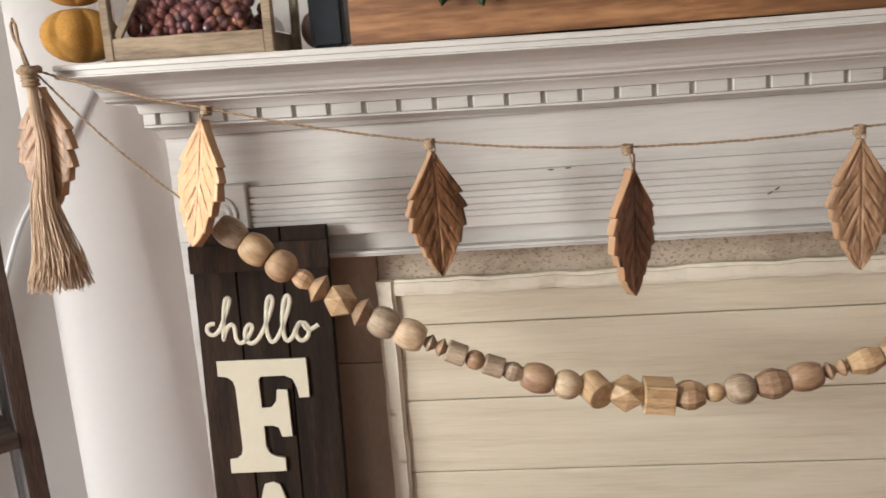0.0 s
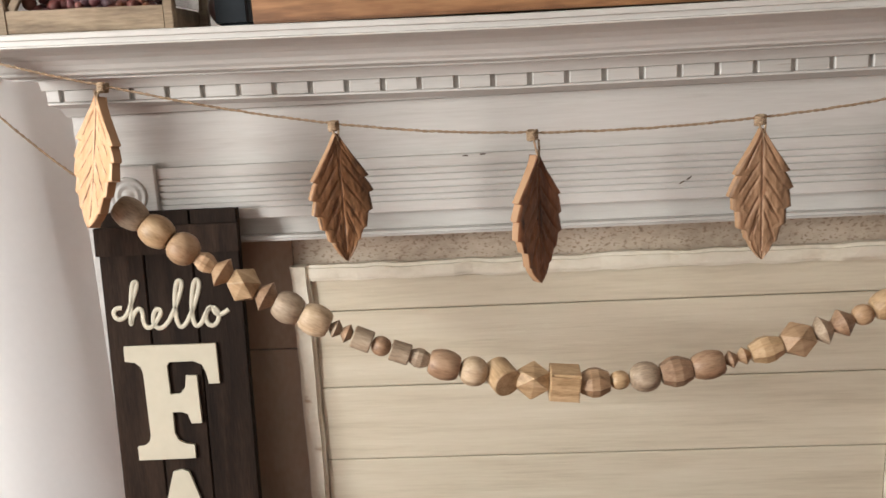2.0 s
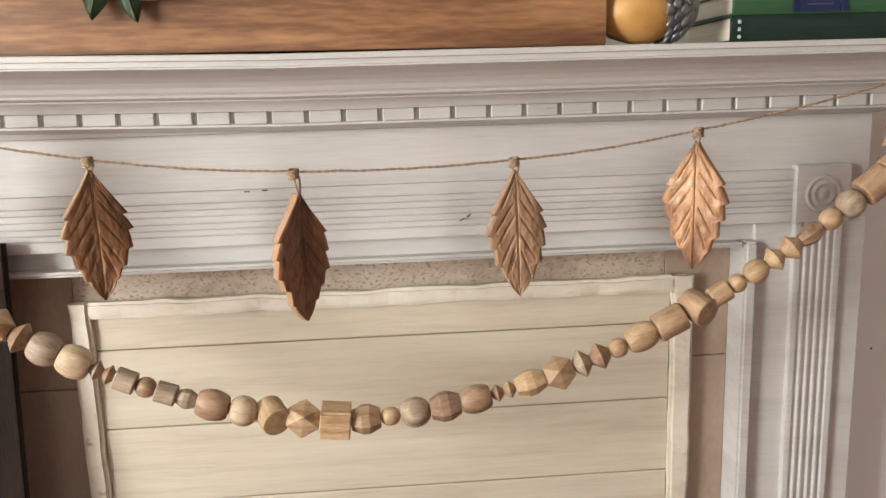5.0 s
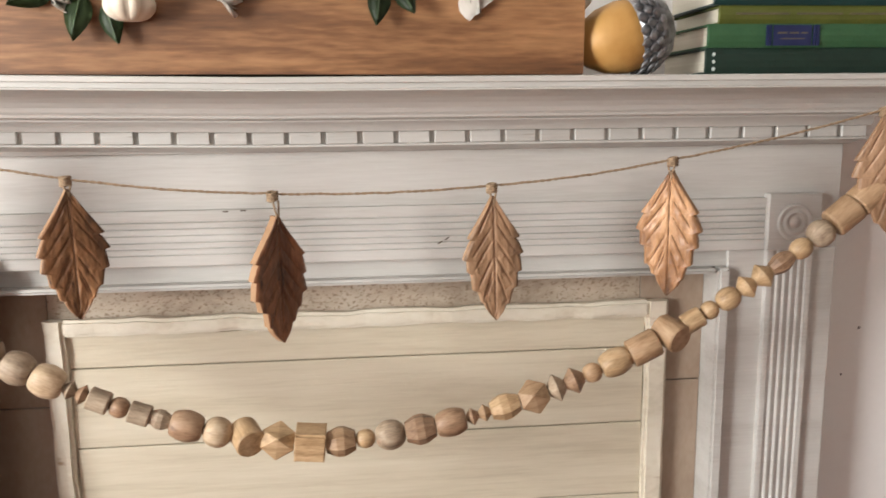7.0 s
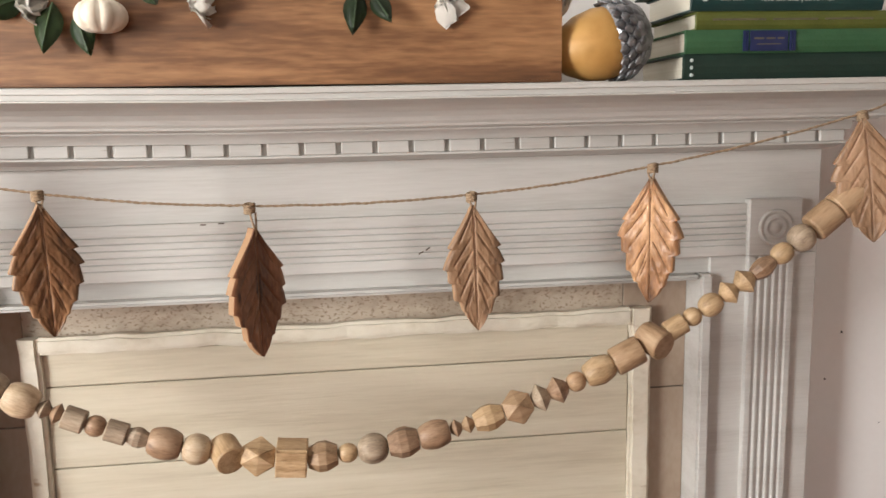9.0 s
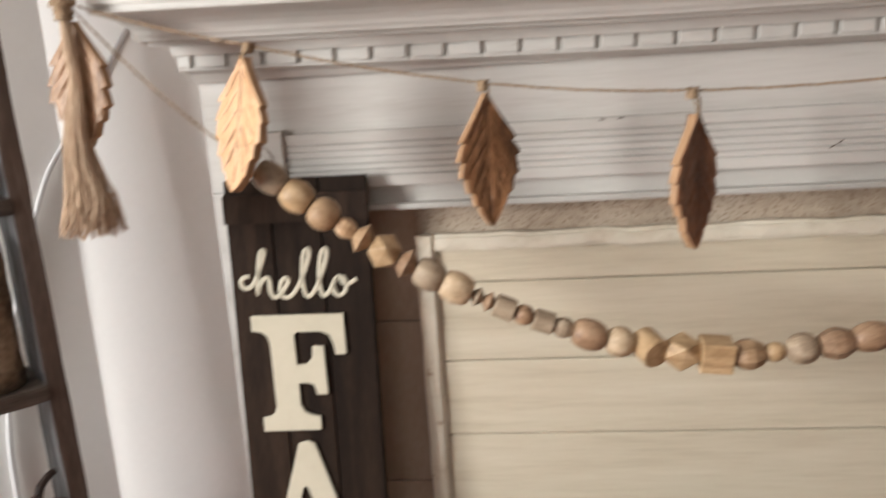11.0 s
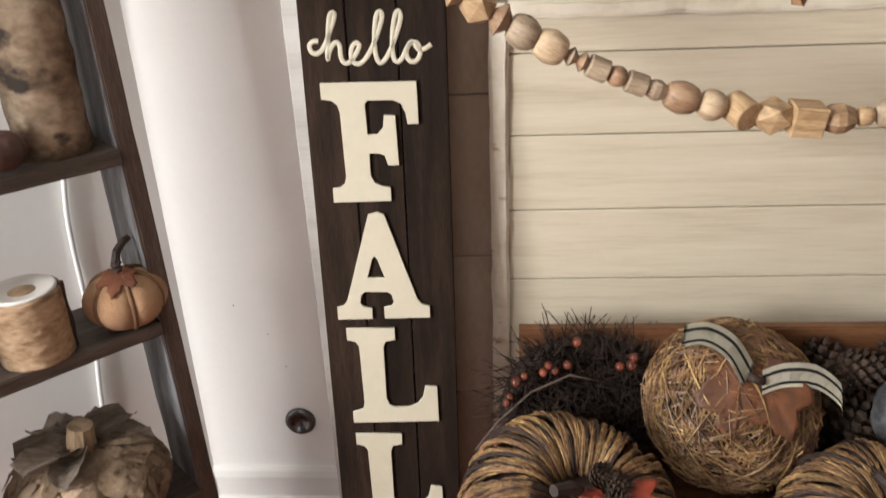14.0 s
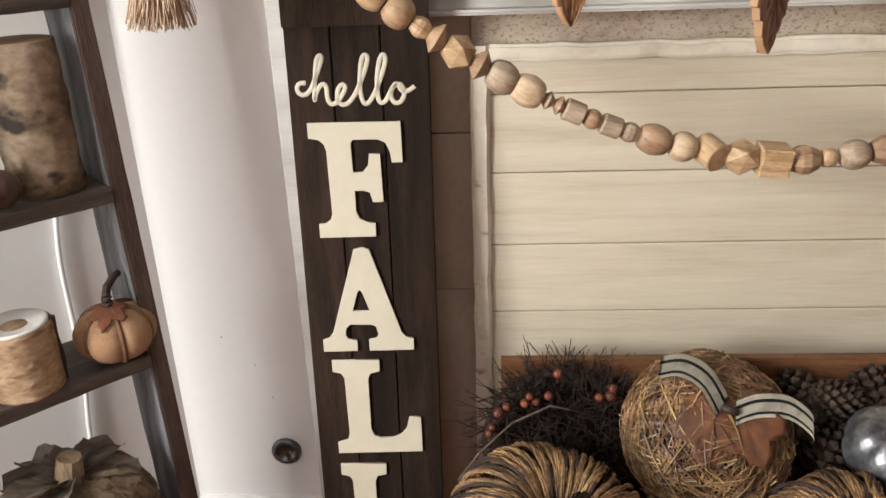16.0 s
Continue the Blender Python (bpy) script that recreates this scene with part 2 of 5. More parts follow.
def holed_wall(name, x0, x1, y0, y1, hole, axis):
    """A wall with a window opening through it; hole: along the wall from, to, z from, to."""
    a, b, c, d = hole
    bm = bmesh.new()
    for u0, u1, z0, z1 in ((None, a, 0, 2.5), (b, None, 0, 2.5), (a, b, 0, c), (a, b, d, 2.5)):
        if axis == "y":
            block(x0, x1, y0 if u0 is None else u0, y1 if u1 is None else u1, z0 - 0.006, z1, 0, bm=bm)
        else:
            block(x0 if u0 is None else u0, x1 if u1 is None else u1, y0, y1, z0 - 0.006, z1, 0, bm=bm)
    return tagged(emit(bm, name, PLASTER_DIM), "unseen beige room wall with a window opening, darkened to cut bounced light", "wall", kind="structure")


holed_wall("wall_west", -2.3, -2.2, -2.7, 0.0, (-1.02, -0.26, 0.75, 2.15), "y")
holed_wall("wall_south", -2.2, 2.6, -2.7, -2.6, (-1.3, 0.1, 0.85, 2.15), "x")
tagged(emit(block(2.6, 2.7, -2.7, WALL, -0.006, 2.5, 0), "wall_east", PLASTER_DIM), "unseen beige room wall, darkened to cut bounced light", "wall", kind="structure")
tagged(emit(block(-2.3, 2.7, -2.7, 1.9, 2.5, 2.6, 0), "ceiling", CEILING), "plain white ceiling", "ceiling", kind="structure")
# baseboard of the breast: board with a rounded top, and a shoe
prof = [(0.0, 0.0), (-0.024, 0.0), (-0.024, 0.03), (-0.017, 0.037), (-0.017, 0.082), (-0.012, 0.093), (-0.004, 0.098), (0.0, 0.098)]
base = emit(loft([[(x, WALL + y, z) for y, z in prof] for x in (CORNER, -0.49)]), "baseboard", CEILING)
tagged(base, "white painted baseboard along the chimney breast", "baseboard", kind="structure")
base = emit(loft([[(CORNER - t * q - y * q, WALL - t * q + y * q, z) for y, z in prof] for t in (0.012, 1.3)]), "baseboard", CEILING)
tagged(base, "white painted baseboard along the slanting wall", "baseboard", kind="structure")

# ---- the mantelpiece ----
LEFT, RIGHT, FACE, SHELF = -0.486, 1.01, 1.151, 0.972
mantel = thing("mantelpiece", pose(0.26, WALL, 0), "white painted wooden mantelpiece with dentils, reeded frieze and fluted legs", "mantelpiece")
OFF = Matrix.Translation((-0.26, -WALL, 0))


def mpart(name, bm, material=WHITE, label="", smooth=False):
    return part(name, moved(bm, OFF), material, mantel, label, smooth)


# crown: profile of (y, z), swept along x, its ends cut back with the depth
crown = [(WALL - 0.002, 1.3172), (0.974, 1.3172), (SHELF, 1.3154), (SHELF, 1.3102), (0.9765, 1.3094), (0.9765, 1.3036), (0.972, 1.3026), (0.972, 1.3008), (0.978, 1.2995)]
crown += [(1.0, 1.2965), (1.018, 1.2925), (1.031, 1.2865), (1.039, 1.28), (1.043, 1.2745), (1.047, 1.2712), (1.0485, 1.268), (1.054, 1.2662)]
crown += [(1.066, 1.2648), (1.066, 1.2628), (1.107, 1.262), (1.111, 1.2488), (1.1235, 1.2488), (1.1235, 1.2317), (1.1175, 1.2313), (1.1175, 1.2283), (1.126, 1.2268), (1.138, 1.2228), (1.15, 1.22), (WALL - 0.002, 1.22)]
ends = lambda y: 0.27 * (min(FACE, 1.151) - min(y, FACE))
rise = lambda x: 0.0095 * max(0.0, 0.15 - x) / 0.6      # the old shelf has settled towards the middle
rings = [[(x + (-ends(y) if x == LEFT else ends(y) if x == RIGHT else 0), y, z + rise(x) * (1 if z > 1.221 else 0)) for y, z in crown] for x in (LEFT, 0.15, RIGHT)]
mpart("shelf_crown", loft(rings), label="white moulded shelf and crown with a cove")
# frieze, bands and legs
FLAT = FACE + 0.011
mpart("frieze", block(LEFT, RIGHT, FLAT, WALL - 0.002, 1.06, 1.2198, 0.001))
mpart("frieze_band", block(-0.361, 0.881, FLAT + 0.006, WALL - 0.002, 1.033, 1.0598, 0.001))
prof = [(FLAT, 1.1402), (FACE, 1.1398)]
for g in (1.1243, 1.115, 1.1055, 1.0955, 1.0865, 1.0775):
    prof += [(FACE, g + 0.0012), (FACE + 0.0032, g + 0.0004), (FACE + 0.0032, g - 0.0006), (FACE - 0.0004, g - 0.002)]
prof += [(FACE, 1.0615), (FACE + 0.001, 1.0602), (FLAT, 1.06)]
mpart("reeded_board", loft([[(x, y, z) for y, z in prof] for x in (-0.3665, 0.8865)]), label="white reeded board with chipped paint")
# opening trim: a small bead round the opening
for x0, x1, z0, z1 in ((-0.296, 0.814, 1.0258, 1.0335), (-0.316, -0.2965, 0.0, 1.0335), (0.8145, 0.8345, 0.0, 1.0335)):
    mpart("opening_moulding", block(x0, x1, FACE - 0.006, WALL - 0.004, z0, z1, 0.004, 2))
for side, a, b in ((-1, LEFT, -0.3165), (1, 0.835, RIGHT)):
    mpart("leg", block(a, b, FLAT, WALL - 0.002, 0.0, 1.0595, 0.0015), label="flat white leg board")
    c = -0.41 if side < 0 else 0.93
    # fluted pilaster
    prof = [(c - 0.0365, FLAT), (c - 0.0365, FACE + 0.0005), (c - 0.035, FACE)]
    for k in range(5):
        u = c - 0.0232 + 0.0116 * k
        prof += [(u - 0.0043, FACE), (u - 0.0028, FACE + 0.0035), (u + 0.0028, FACE + 0.0035), (u + 0.0043, FACE)]
    prof += [(c + 0.035, FACE), (c + 0.0365, FACE + 0.0005), (c + 0.0365, FLAT)]
    mpart("pilaster", loft([[(x, y, z) for x, y in prof] for z in (0.13, 1.0588)]), label="fluted white pilaster")
    mpart("plinth_block", block(c - 0.045, c + 0.045, FACE - 0.006, FLAT, 0.0, 0.13, 0.003))
    square = mpart("corner_block", block(c - 0.043, c + 0.043, FACE - 0.007, FLAT - 0.0002, 1.0595, 1.1465, 0.002))
    ringp = [(0.0005, 0.004), (0.003, 0.0042), (0.0065, 0.0025), (0.009, 0.0002), (0.0117, 0.0004), (0.0142, 0.0034), (0.0168, 0.0034), (0.019, 0.0004), (0.0216, 0.0004), (0.0242, 0.0032), (0.0268, 0.0032), (0.029, -0.001)]
    ros = moved(lathe(ringp, 40), pose(c, FACE - 0.007, 1.1025, 90, 0, 0))
    part("rosette", moved(ros, OFF), WHITE, square, smooth=True)
# the dentils, one by one
dent = block(-0.0217, 0.0217, -0.0135, 0.014, -0.0085, 0.0085, 0.0012)
dent_mesh = None
for i in range(29):
    x = -0.4476 + 0.0499 * i
    if dent_mesh is None:
        ob = part("dentil", dent, WHITE, mantel)
        dent_mesh = ob.data
    else:
        ob = new("dentil", dent_mesh)
        ob.parent = mantel
    ob.location = (x - 0.26, 1.1305 - WALL, 1.2402 + rise(x))
# the row ends in a cut dentil at each side
for a, b in ((-0.4945, -0.4757), (0.9782, 1.0165)):
    mpart("dentil", block(a, b, 1.117, 1.1445, 1.2317 + rise(a), 1.2487 + rise(a), 0.0012))

# ---- stone surround and the hearth opening ----
surround = thing("tile_surround", pose(0.26, WALL, 0), "beige-brown marble tile surround of the fireplace", "tile surround", kind="structure")
TILE = 1.1985
for x0, x1, stone in ((-0.294, -0.1905, STONE_PLAIN), (-0.1895, 0.7095, STONE), (0.7105, 0.814, STONE_PLAIN)):
    part("tile", moved(block(x0, x1, TILE, WALL - 0.003, 0.8425, 1.0255, 0.0006), OFF), stone, surround)
for x0, x1 in ((-0.294, -0.08), (0.6, 0.814)):
    for z0, z1 in ((0.3, 0.568), (0.57, 0.8405), (0.002, 0.298)):
        part("tile", moved(block(x0, x1, TILE, WALL - 0.003, z0, z1, 0.001), OFF), STONE_PLAIN, surround)

# ---- painted board that closes the hearth ----
cover = thing("fireplace_board", pose(0.279, 1.19, 0.0), "cream painted shiplap board in a chipped frame closing the fireplace", "fireplace board")
CO = Matrix.Translation((-0.279, -1.19, 0))
x0, x1, y0 = -0.192, 0.75, 1.1765
part("top_rail", moved(rough_block(x0 + 0.0295, x1 - 0.0345, y0, TILE - 0.002, 0.9535, 0.979, 0.005, 60, 0.0034, 0, 1), CO), CREAM_FRAME, cover)
part("bottom_rail", moved(rough_block(x0 + 0.0295, x1 - 0.0345, y0, TILE - 0.002, 0.0, 0.04, 0.004, 20, 0.0015, 0, 2), CO), CREAM_FRAME, cover)
part("stile", moved(rough_block(x0, x0 + 0.029, y0, TILE - 0.002, 0.0, 0.978, 0.005, 60, 0.0024, 2, 3), CO), CREAM_FRAME, cover)
part("stile", moved(rough_block(x1 - 0.034, x1, y0, TILE - 0.002, 0.0, 0.978, 0.005, 60, 0.0024, 2, 4), CO), CREAM_FRAME, cover)
z = 0.9545
for i, low in enumerate((0.9025, 0.777, 0.6535, 0.53, 0.4065, 0.283, 0.16, 0.0405)):
    part("plank", moved(block(x0 + 0.0295, x1 - 0.0345, 1.1885, TILE - 0.0025, low + 0.0008, z - 0.0008, 0.0014), CO), CREAM, cover)
    z = low

# ---- the lettered sign ----
LEAN = math.degrees(math.atan(0.07))
sign = thing("porch_sign", pose(-0.3535, 1.043, 0.002, 0, 0, 2.5) @ pose(0, 0, 0, -LEAN, 0, 0) @ pose(0, 0, 0, 0, 0.43, 0), "tall dark-stained plank sign with cream lettering leaning on the mantelpiece", "sign")
# local: x across, z up along the board, front at y = 0
TALL, HALF = 1.083, 0.1015
for a, b in ((-HALF, -0.0372), (-0.0358, 0.0332), (0.0346, HALF)):
    part("plank", rough_block(a, b, 0.0, 0.016, 0.0, TALL, 0.0015, 14, 0.0005, 2, int(a * 999)), SIGNWOOD, sign)
part("cleat", rough_block(-HALF - 0.0005, HALF + 0.0015, -0.0095, -0.0003, 1.022, 1.063, 0.0015, 6, 0.0004, 0, 9), SIGNWOOD, sign)
part("cleat", rough_block(-HALF, HALF, -0.0095, -0.0003, 0.02, 0.058, 0.0015, 6, 0.0004, 0, 8), SIGNWOOD, sign)


def cut_letter(outlines, depth, name, parent, material, m=Matrix()):
    """A letter sawn from sheet: closed outlines (x, z), holes included, with eased edges."""
    cu = bpy.data.curves.new(name, "CURVE")
    cu.dimensions, cu.fill_mode, cu.extrude, cu.bevel_depth, cu.bevel_resolution = "2D", "BOTH", depth / 2 - 0.0006, 0.0006, 1
    for line in outlines:
        sp = cu.splines.new("POLY")
        sp.points.add(len(line) - 1)
        for p, (x, z) in zip(sp.points, line):
            p.co = (x, z, 0, 1)
        sp.use_cyclic_u = True
    tmp = bpy.data.objects.new("tmp", cu)
    me = bpy.data.meshes.new_from_object(tmp)
    bpy.data.objects.remove(tmp)
    me.name = name
    me.transform(m @ pose(0, 0, 0, 90, 0, 0))
    me.materials.clear()
    me.materials.append(material)
    ob = new(name, me)
    ob.parent = parent
    return ob


def arc(cx, cz, r, a0, a1, n=6):
    return [(cx + r * math.cos(radians(a0 + (a1 - a0) * i / n)), cz + r * math.sin(radians(a0 + (a1 - a0) * i / n))) for i in range(n + 1)]


def serif(x, z, w, h, r, up):
    """Right half of a bracketed slab foot from (x, z) at the stem: up 1 for a foot, -1 for a head."""
    return [(x + w, z), (x + w + 0.001, z + up * h)] + [(x + w - (w - r) * 0.8, z + up * h)] + [(x + r * (1 - math.sin(radians(a))), z + up * (h + r * (1 - math.cos(radians(a))))) for a in (0, 30, 60, 90)]


H = 0.154


def letter_F():
    return [[(-0.068, H), (-0.068, H - 0.019), (-0.054, H - 0.021), (-0.046, H - 0.027), (-0.043, H - 0.037),
             (-0.041, 0.033), (-0.044, 0.024), (-0.052, 0.019), (-0.062, 0.018), (-0.062, 0.0), (0.022, 0.0), (0.022, 0.018),
             (0.009, 0.02), (-0.001, 0.025), (-0.006, 0.035), (-0.006, 0.064), (0.008, 0.064), (0.017, 0.061), (0.021, 0.048), (0.036, 0.048),
             (0.034, 0.112), (0.019, 0.112), (0.017, 0.097), (0.008, 0.088), (-0.007, 0.088), (-0.008, H - 0.027), (-0.004, H - 0.022), (0.032, H - 0.022),
             (0.044, H - 0.027), (0.050, H - 0.04), (0.052, H - 0.053), (0.067, H - 0.053), (0.066, H)]]


def letter_A():
    outer = [(-0.009, H - 0.003), (0.004, H), (0.013, H - 0.003), (0.055, 0.028), (0.061, 0.020), (0.073, 0.017), (0.073, 0.0), (0.006, 0.0), (0.006, 0.016),
             (0.017, 0.018), (0.021, 0.024), (0.018, 0.036), (0.012, 0.04), (-0.022, 0.041), (-0.028, 0.035), (-0.030, 0.024), (-0.026, 0.018), (-0.013, 0.016), (-0.013, 0.0),
             (-0.064, 0.0), (-0.064, 0.017), (-0.054, 0.02), (-0.048, 0.028)]
    return [outer, [(-0.017, 0.061), (0.010, 0.06), (0.0, 0.088), (-0.004, 0.093), (-0.008, 0.089)]]


def letter_L():
    return [[(-0.062, H), (-0.062, H - 0.017), (-0.050, H - 0.02), (-0.045, H - 0.028), (-0.043, 0.033), (-0.046, 0.022), (-0.062, 0.017), (-0.062, 0.0),
             (0.068, 0.0), (0.067, 0.058), (0.050, 0.058), (0.046, 0.040), (0.037, 0.029), (0.024, 0.024), (0.004, 0.024), (-0.006, 0.029), (-0.010, 0.04), (-0.010, H - 0.03), (-0.006, H - 0.021), (0.008, H - 0.018), (0.008, H)]]


for name, shape, x, z, wide, tall in (("letter_f", letter_F, -0.0095, 0.7135, 1.0, 1.127), ("letter_a", letter_A, -0.0134, 0.522, 1.04, 1.127),
                                      ("letter_l", letter_L, -0.0027, 0.3335, 1.07, 1.11), ("letter_l", letter_L, -0.001, 0.138, 1.075, 1.117)):
    ob = cut_letter([[(px * wide, pz * tall) for px, pz in line] for line in shape()], 0.0048, name, sign, LETTER)
    ob.location = (x, -0.0027, z)
# the word "hello" in joined-up script, sawn thin
script = ((18, 42), (10, 43), (2, 36), (4, 24), (14, 19), (26, 28), (38, 56), (49, 84), (47, 91), (40, 87), (36, 62), (30, 2), (35, 25), (46, 41), (54, 36), (53, 12), (60, 1), (71, 6),
          (82, 22), (87, 34), (80, 39), (72, 29), (70, 10), (78, 0), (90, 3), (104, 22), (120, 58), (128, 84), (122, 91), (115, 80), (110, 34), (114, 3), (124, 1), (138, 24),
          (153, 62), (158, 83), (153, 91), (146, 80), (140, 42), (141, 8), (148, 1), (157, 9), (166, 30), (177, 38), (168, 34), (162, 16), (168, 2), (180, 2), (188, 17), (184, 33), (177, 37), (181, 24), (192, 21), (205, 31))
cu = bpy.data.curves.new("hello", "CURVE")
cu.dimensions, cu.bevel_depth, cu.bevel_resolution = "3D", 0.0036, 2
sp = cu.splines.new("NURBS")
sp.points.add(len(script) - 1)
for p, (x, z) in zip(sp.points, script):
    p.co = (-0.0905 + 0.00083 * x, 0, 0.9115 + 0.00079 * z, 1)
sp.order_u, sp.use_endpoint_u, sp.resolution_u = 3, True, 6
tmp = bpy.data.objects.new("tmp", cu)
me = bpy.data.meshes.new_from_object(tmp)
bpy.data.objects.remove(tmp)
for v in me.vertices:
    v.co.y = max(-0.0016, min(0.0, v.co.y * 0.9 - 0.0006))
me.materials.clear()
me.materials.append(LETTER)
word = new("word_hello", me)
word.parent = sign

# ---- the garland of carved leaves ----
def carved_leaf(name, m, material, parent, seed, wide=0.088, long=0.155, thick=0.012):
    """A sawn leaf that hangs from its stem end: stepped teeth down both sides, a domed front with chiselled vein grooves. Front is -y, top at z = 0."""
    rng = random.Random(seed)
    teeth = {}
    for side in (-1, 1):
        downs = [u + rng.uniform(-0.018, 0.018) for u in (0.335, 0.475, 0.61, 0.735, 0.85)]
        outer = [w * rng.uniform(0.96, 1.04) for w in (0.88, 1.0, 0.92, 0.73, 0.49)]
        teeth[side] = [(u, w, w - rng.uniform(0.10, 0.17)) for u, w in zip(downs, outer)]
    bend = rng.uniform(-0.003, 0.003)
    middle = lambda u: bend * math.sin(2.6 * u)

    def half(side, u):
        low, inner = 0.0, 0.05
        for down, out, back in teeth[side]:
            if u <= down:
                k = (u - low) / (down - low)
                k = k ** 1.1 if low == 0.0 else k ** 0.75
                return wide / 2 * (inner + (out - inner) * k)
            if u < down + 0.014:
                return wide / 2 * (out + (back - out) * (u - down) / 0.014)
            low, inner = down + 0.014, back
        k = (u - low) / (1 - low)
        return wide / 2 * (inner * (1 - k ** 1.5) + 0.02)

    cuts = []
    for side in (-1, 1):
        for k, (down, out, back) in enumerate(teeth[side]):
            for start, end, reach in ((down - 0.25, down - 0.02, 0.74),) + (((down - 0.10, down + 0.055, 0.55),) if k in (2, 3) else ()):
                a = Vector((middle(start) + side * 0.003, 0, -long * start))
                b = Vector((middle(end) + side * half(side, end - 0.02) * reach, 0, -long * end))
                cuts.append((a, b))
    us = sorted({round(i / 100, 4) for i in range(101)} | {round(d + e, 4) for t in teeth.values() for d, _, _ in t for e in (0.0, 0.007, 0.014)})
    cols = 61
    bm = bmesh.new()
    front, back_ = [], []

    def dome(s, u):
        return -thick / 2 - 0.002 * (1 - s * s) + 0.0018 * max(0.0, abs(s) - 0.9) / 0.1 - 0.004 * s * s + 0.0011 * noise.noise(Vector((s * 3.5, u * 9, seed))) + 0.0004 * noise.noise(Vector((s * 11, u * 25, seed)))

    for u in us:
        f, b = [], []
        for i in range(cols):
            s = -1 + 2 * i / (cols - 1)
            x, z = middle(u) + s * half(1 if s > 0 else -1, u), -long * u
            depth = 0.0
            for p, q in cuts:
                if min(p.x, q.x) - 0.003 < x < max(p.x, q.x) + 0.003 and min(p.z, q.z) - 0.003 < z < max(p.z, q.z) + 0.003:
                    d = Vector((x, 0, z)) - p
                    line = q - p
                    k = max(0.0, min(1.0, d.dot(line) / line.length_squared))
                    off = (d - line * k).length
                    depth = max(depth, 0.0022 * max(0.0, 1 - off / 0.0017) * math.sin(math.pi * (0.12 + 0.76 * k)))
            if 0.08 < u < 0.94:
                depth = max(depth, 0.0016 * max(0.0, 1 - abs(x - middle(u)) / 0.0018))
            f.append(bm.verts.new((x, dome(s, u) + depth, z)))
            b.append(bm.verts.new((x, thick / 2 - 0.004 * s * s, z)))
        front.append(f)
        back_.append(b)
    for rows in (front, back_):
        for p, q in zip(rows, rows[1:]):
            for i in range(cols - 1):
                bm.faces.new((p[i], p[i + 1], q[i + 1], q[i])).smooth = True
    rim = [(p[-1], q[-1], a[-1], b[-1]) for p, q, a, b in zip(front, front[1:], back_, back_[1:])] + [(q[0], p[0], b[0], a[0]) for p, q, a, b in zip(front, front[1:], back_, back_[1:])]
    rim += [(front[0][i], front[0][i + 1], back_[0][i], back_[0][i + 1]) for i in range(cols - 1)] + [(front[-1][i], front[-1][i + 1], back_[-1][i], back_[-1][i + 1]) for i in range(cols - 1)]
    for p, q, a, b in rim:
        bm.faces.new((p, q, b, a)).material_index = 1
    ob = part(name, bm, material, parent)
    ob.data.materials.append(LEAFEDGE)
    ob.matrix_basis = m
    veins = bmesh.new()
    tube([(middle(u), -thick / 2 - 0.0009, -long * u) for u in [0.09 + 0.83 * i / 10 for i in range(11)]], 0.0009, 5, veins, lambda u: 1.2 - 0.7 * u)
    for p, q in cuts:
        pts = []
        for k in (0.08, 0.3, 0.55, 0.8, 0.94):
            c = p.lerp(q, k)
            u = -c.z / long
            s = (c.x - middle(u)) / half(1 if c.x > middle(u) else -1, u)
            pts.append((c.x, dome(s, u) + 0.0022 * math.sin(math.pi * (0.12 + 0.76 * k)) - 0.0003, c.z))
        tube(pts, 0.0008, 4, veins, lambda u: 0.5 + 0.7 * math.sin(math.pi * u))
    part("vein", veins, VEIN, ob)
    return ob


def sag(a, b, depth, n=9):
    a, b = Vector(a), Vector(b)
    return [a.lerp(b, i / n) - Vector((0, 0, depth * 4 * (i / n) * (1 - i / n))) for i in range(n + 1)]


def twine(paths, radius=0.0014):
    """Two strands laid round each other along each path."""
    bm = bmesh.new()
    for pts in paths:
        pts = [Vector(p) for p in pts]
        fine = []
        for a, b in zip(pts, pts[1:]):
            k = max(2, int((b - a).length / 0.0028))
            fine += [a.lerp(b, i / k) for i in range(k)]
        fine.append(pts[-1])
        for strand in (0, math.pi):
            line = []
            for i, p in enumerate(fine):
                t = i * 1.05 + strand
                line.append(p + Vector((0.0, math.cos(t), math.sin(t))) * radius * 0.6 + noise.noise_vector(p * 60) * 0.0007)
            tube(line, radius * 0.72, 5, bm)
    return bm


ANCHOR_L, ANCHOR_R = Vector((-0.550, 0.962, 1.3225)), Vector((1.045, 0.968, 1.318))
HANG = [(-0.341, 0.958, 1.262), (-0.07, 0.975, 1.202), (0.168, 0.975, 1.1795), (0.436, 0.975, 1.184), (0.667, 0.975, 1.2125), (0.935, 0.958, 1.272)]
garland = thing("leaf_garland", pose(0.25, 0.975, 1.3), "jute twine garland with carved brown wooden leaves under the shelf", "garland")
G = Matrix.Translation((-0.25, -0.975, -1.3))
stops = [ANCHOR_L] + [Vector(p) for p in HANG] + [ANCHOR_R]
part("twine", moved(twine([sag(a, b, 0.004) for a, b in zip(stops, stops[1:])]), G), JUTE, garland, smooth=True)
LEAVES = [  # hanging place, length of the loop, turn, swing sideways, lean, wood, width, length
    (0, 0.014, -36, -10, -4, LEAFLIT, 0.094, 0.158), (1, 0.012, 28, 0, 2, LEAFWOOD, 0.081, 0.158), (2, 0.027, 44, 0, 3, LEAFRED, 0.086, 0.160),
    (3, 0.013, 3, 2, 3, LEAFGREY, 0.077, 0.159), (4, 0.014, -37, 2, 4, LEAFCOPPER, 0.082, 0.163), (5, 0.006, -24, 8, 0, LEAFGREY, 0.089, 0.160)]
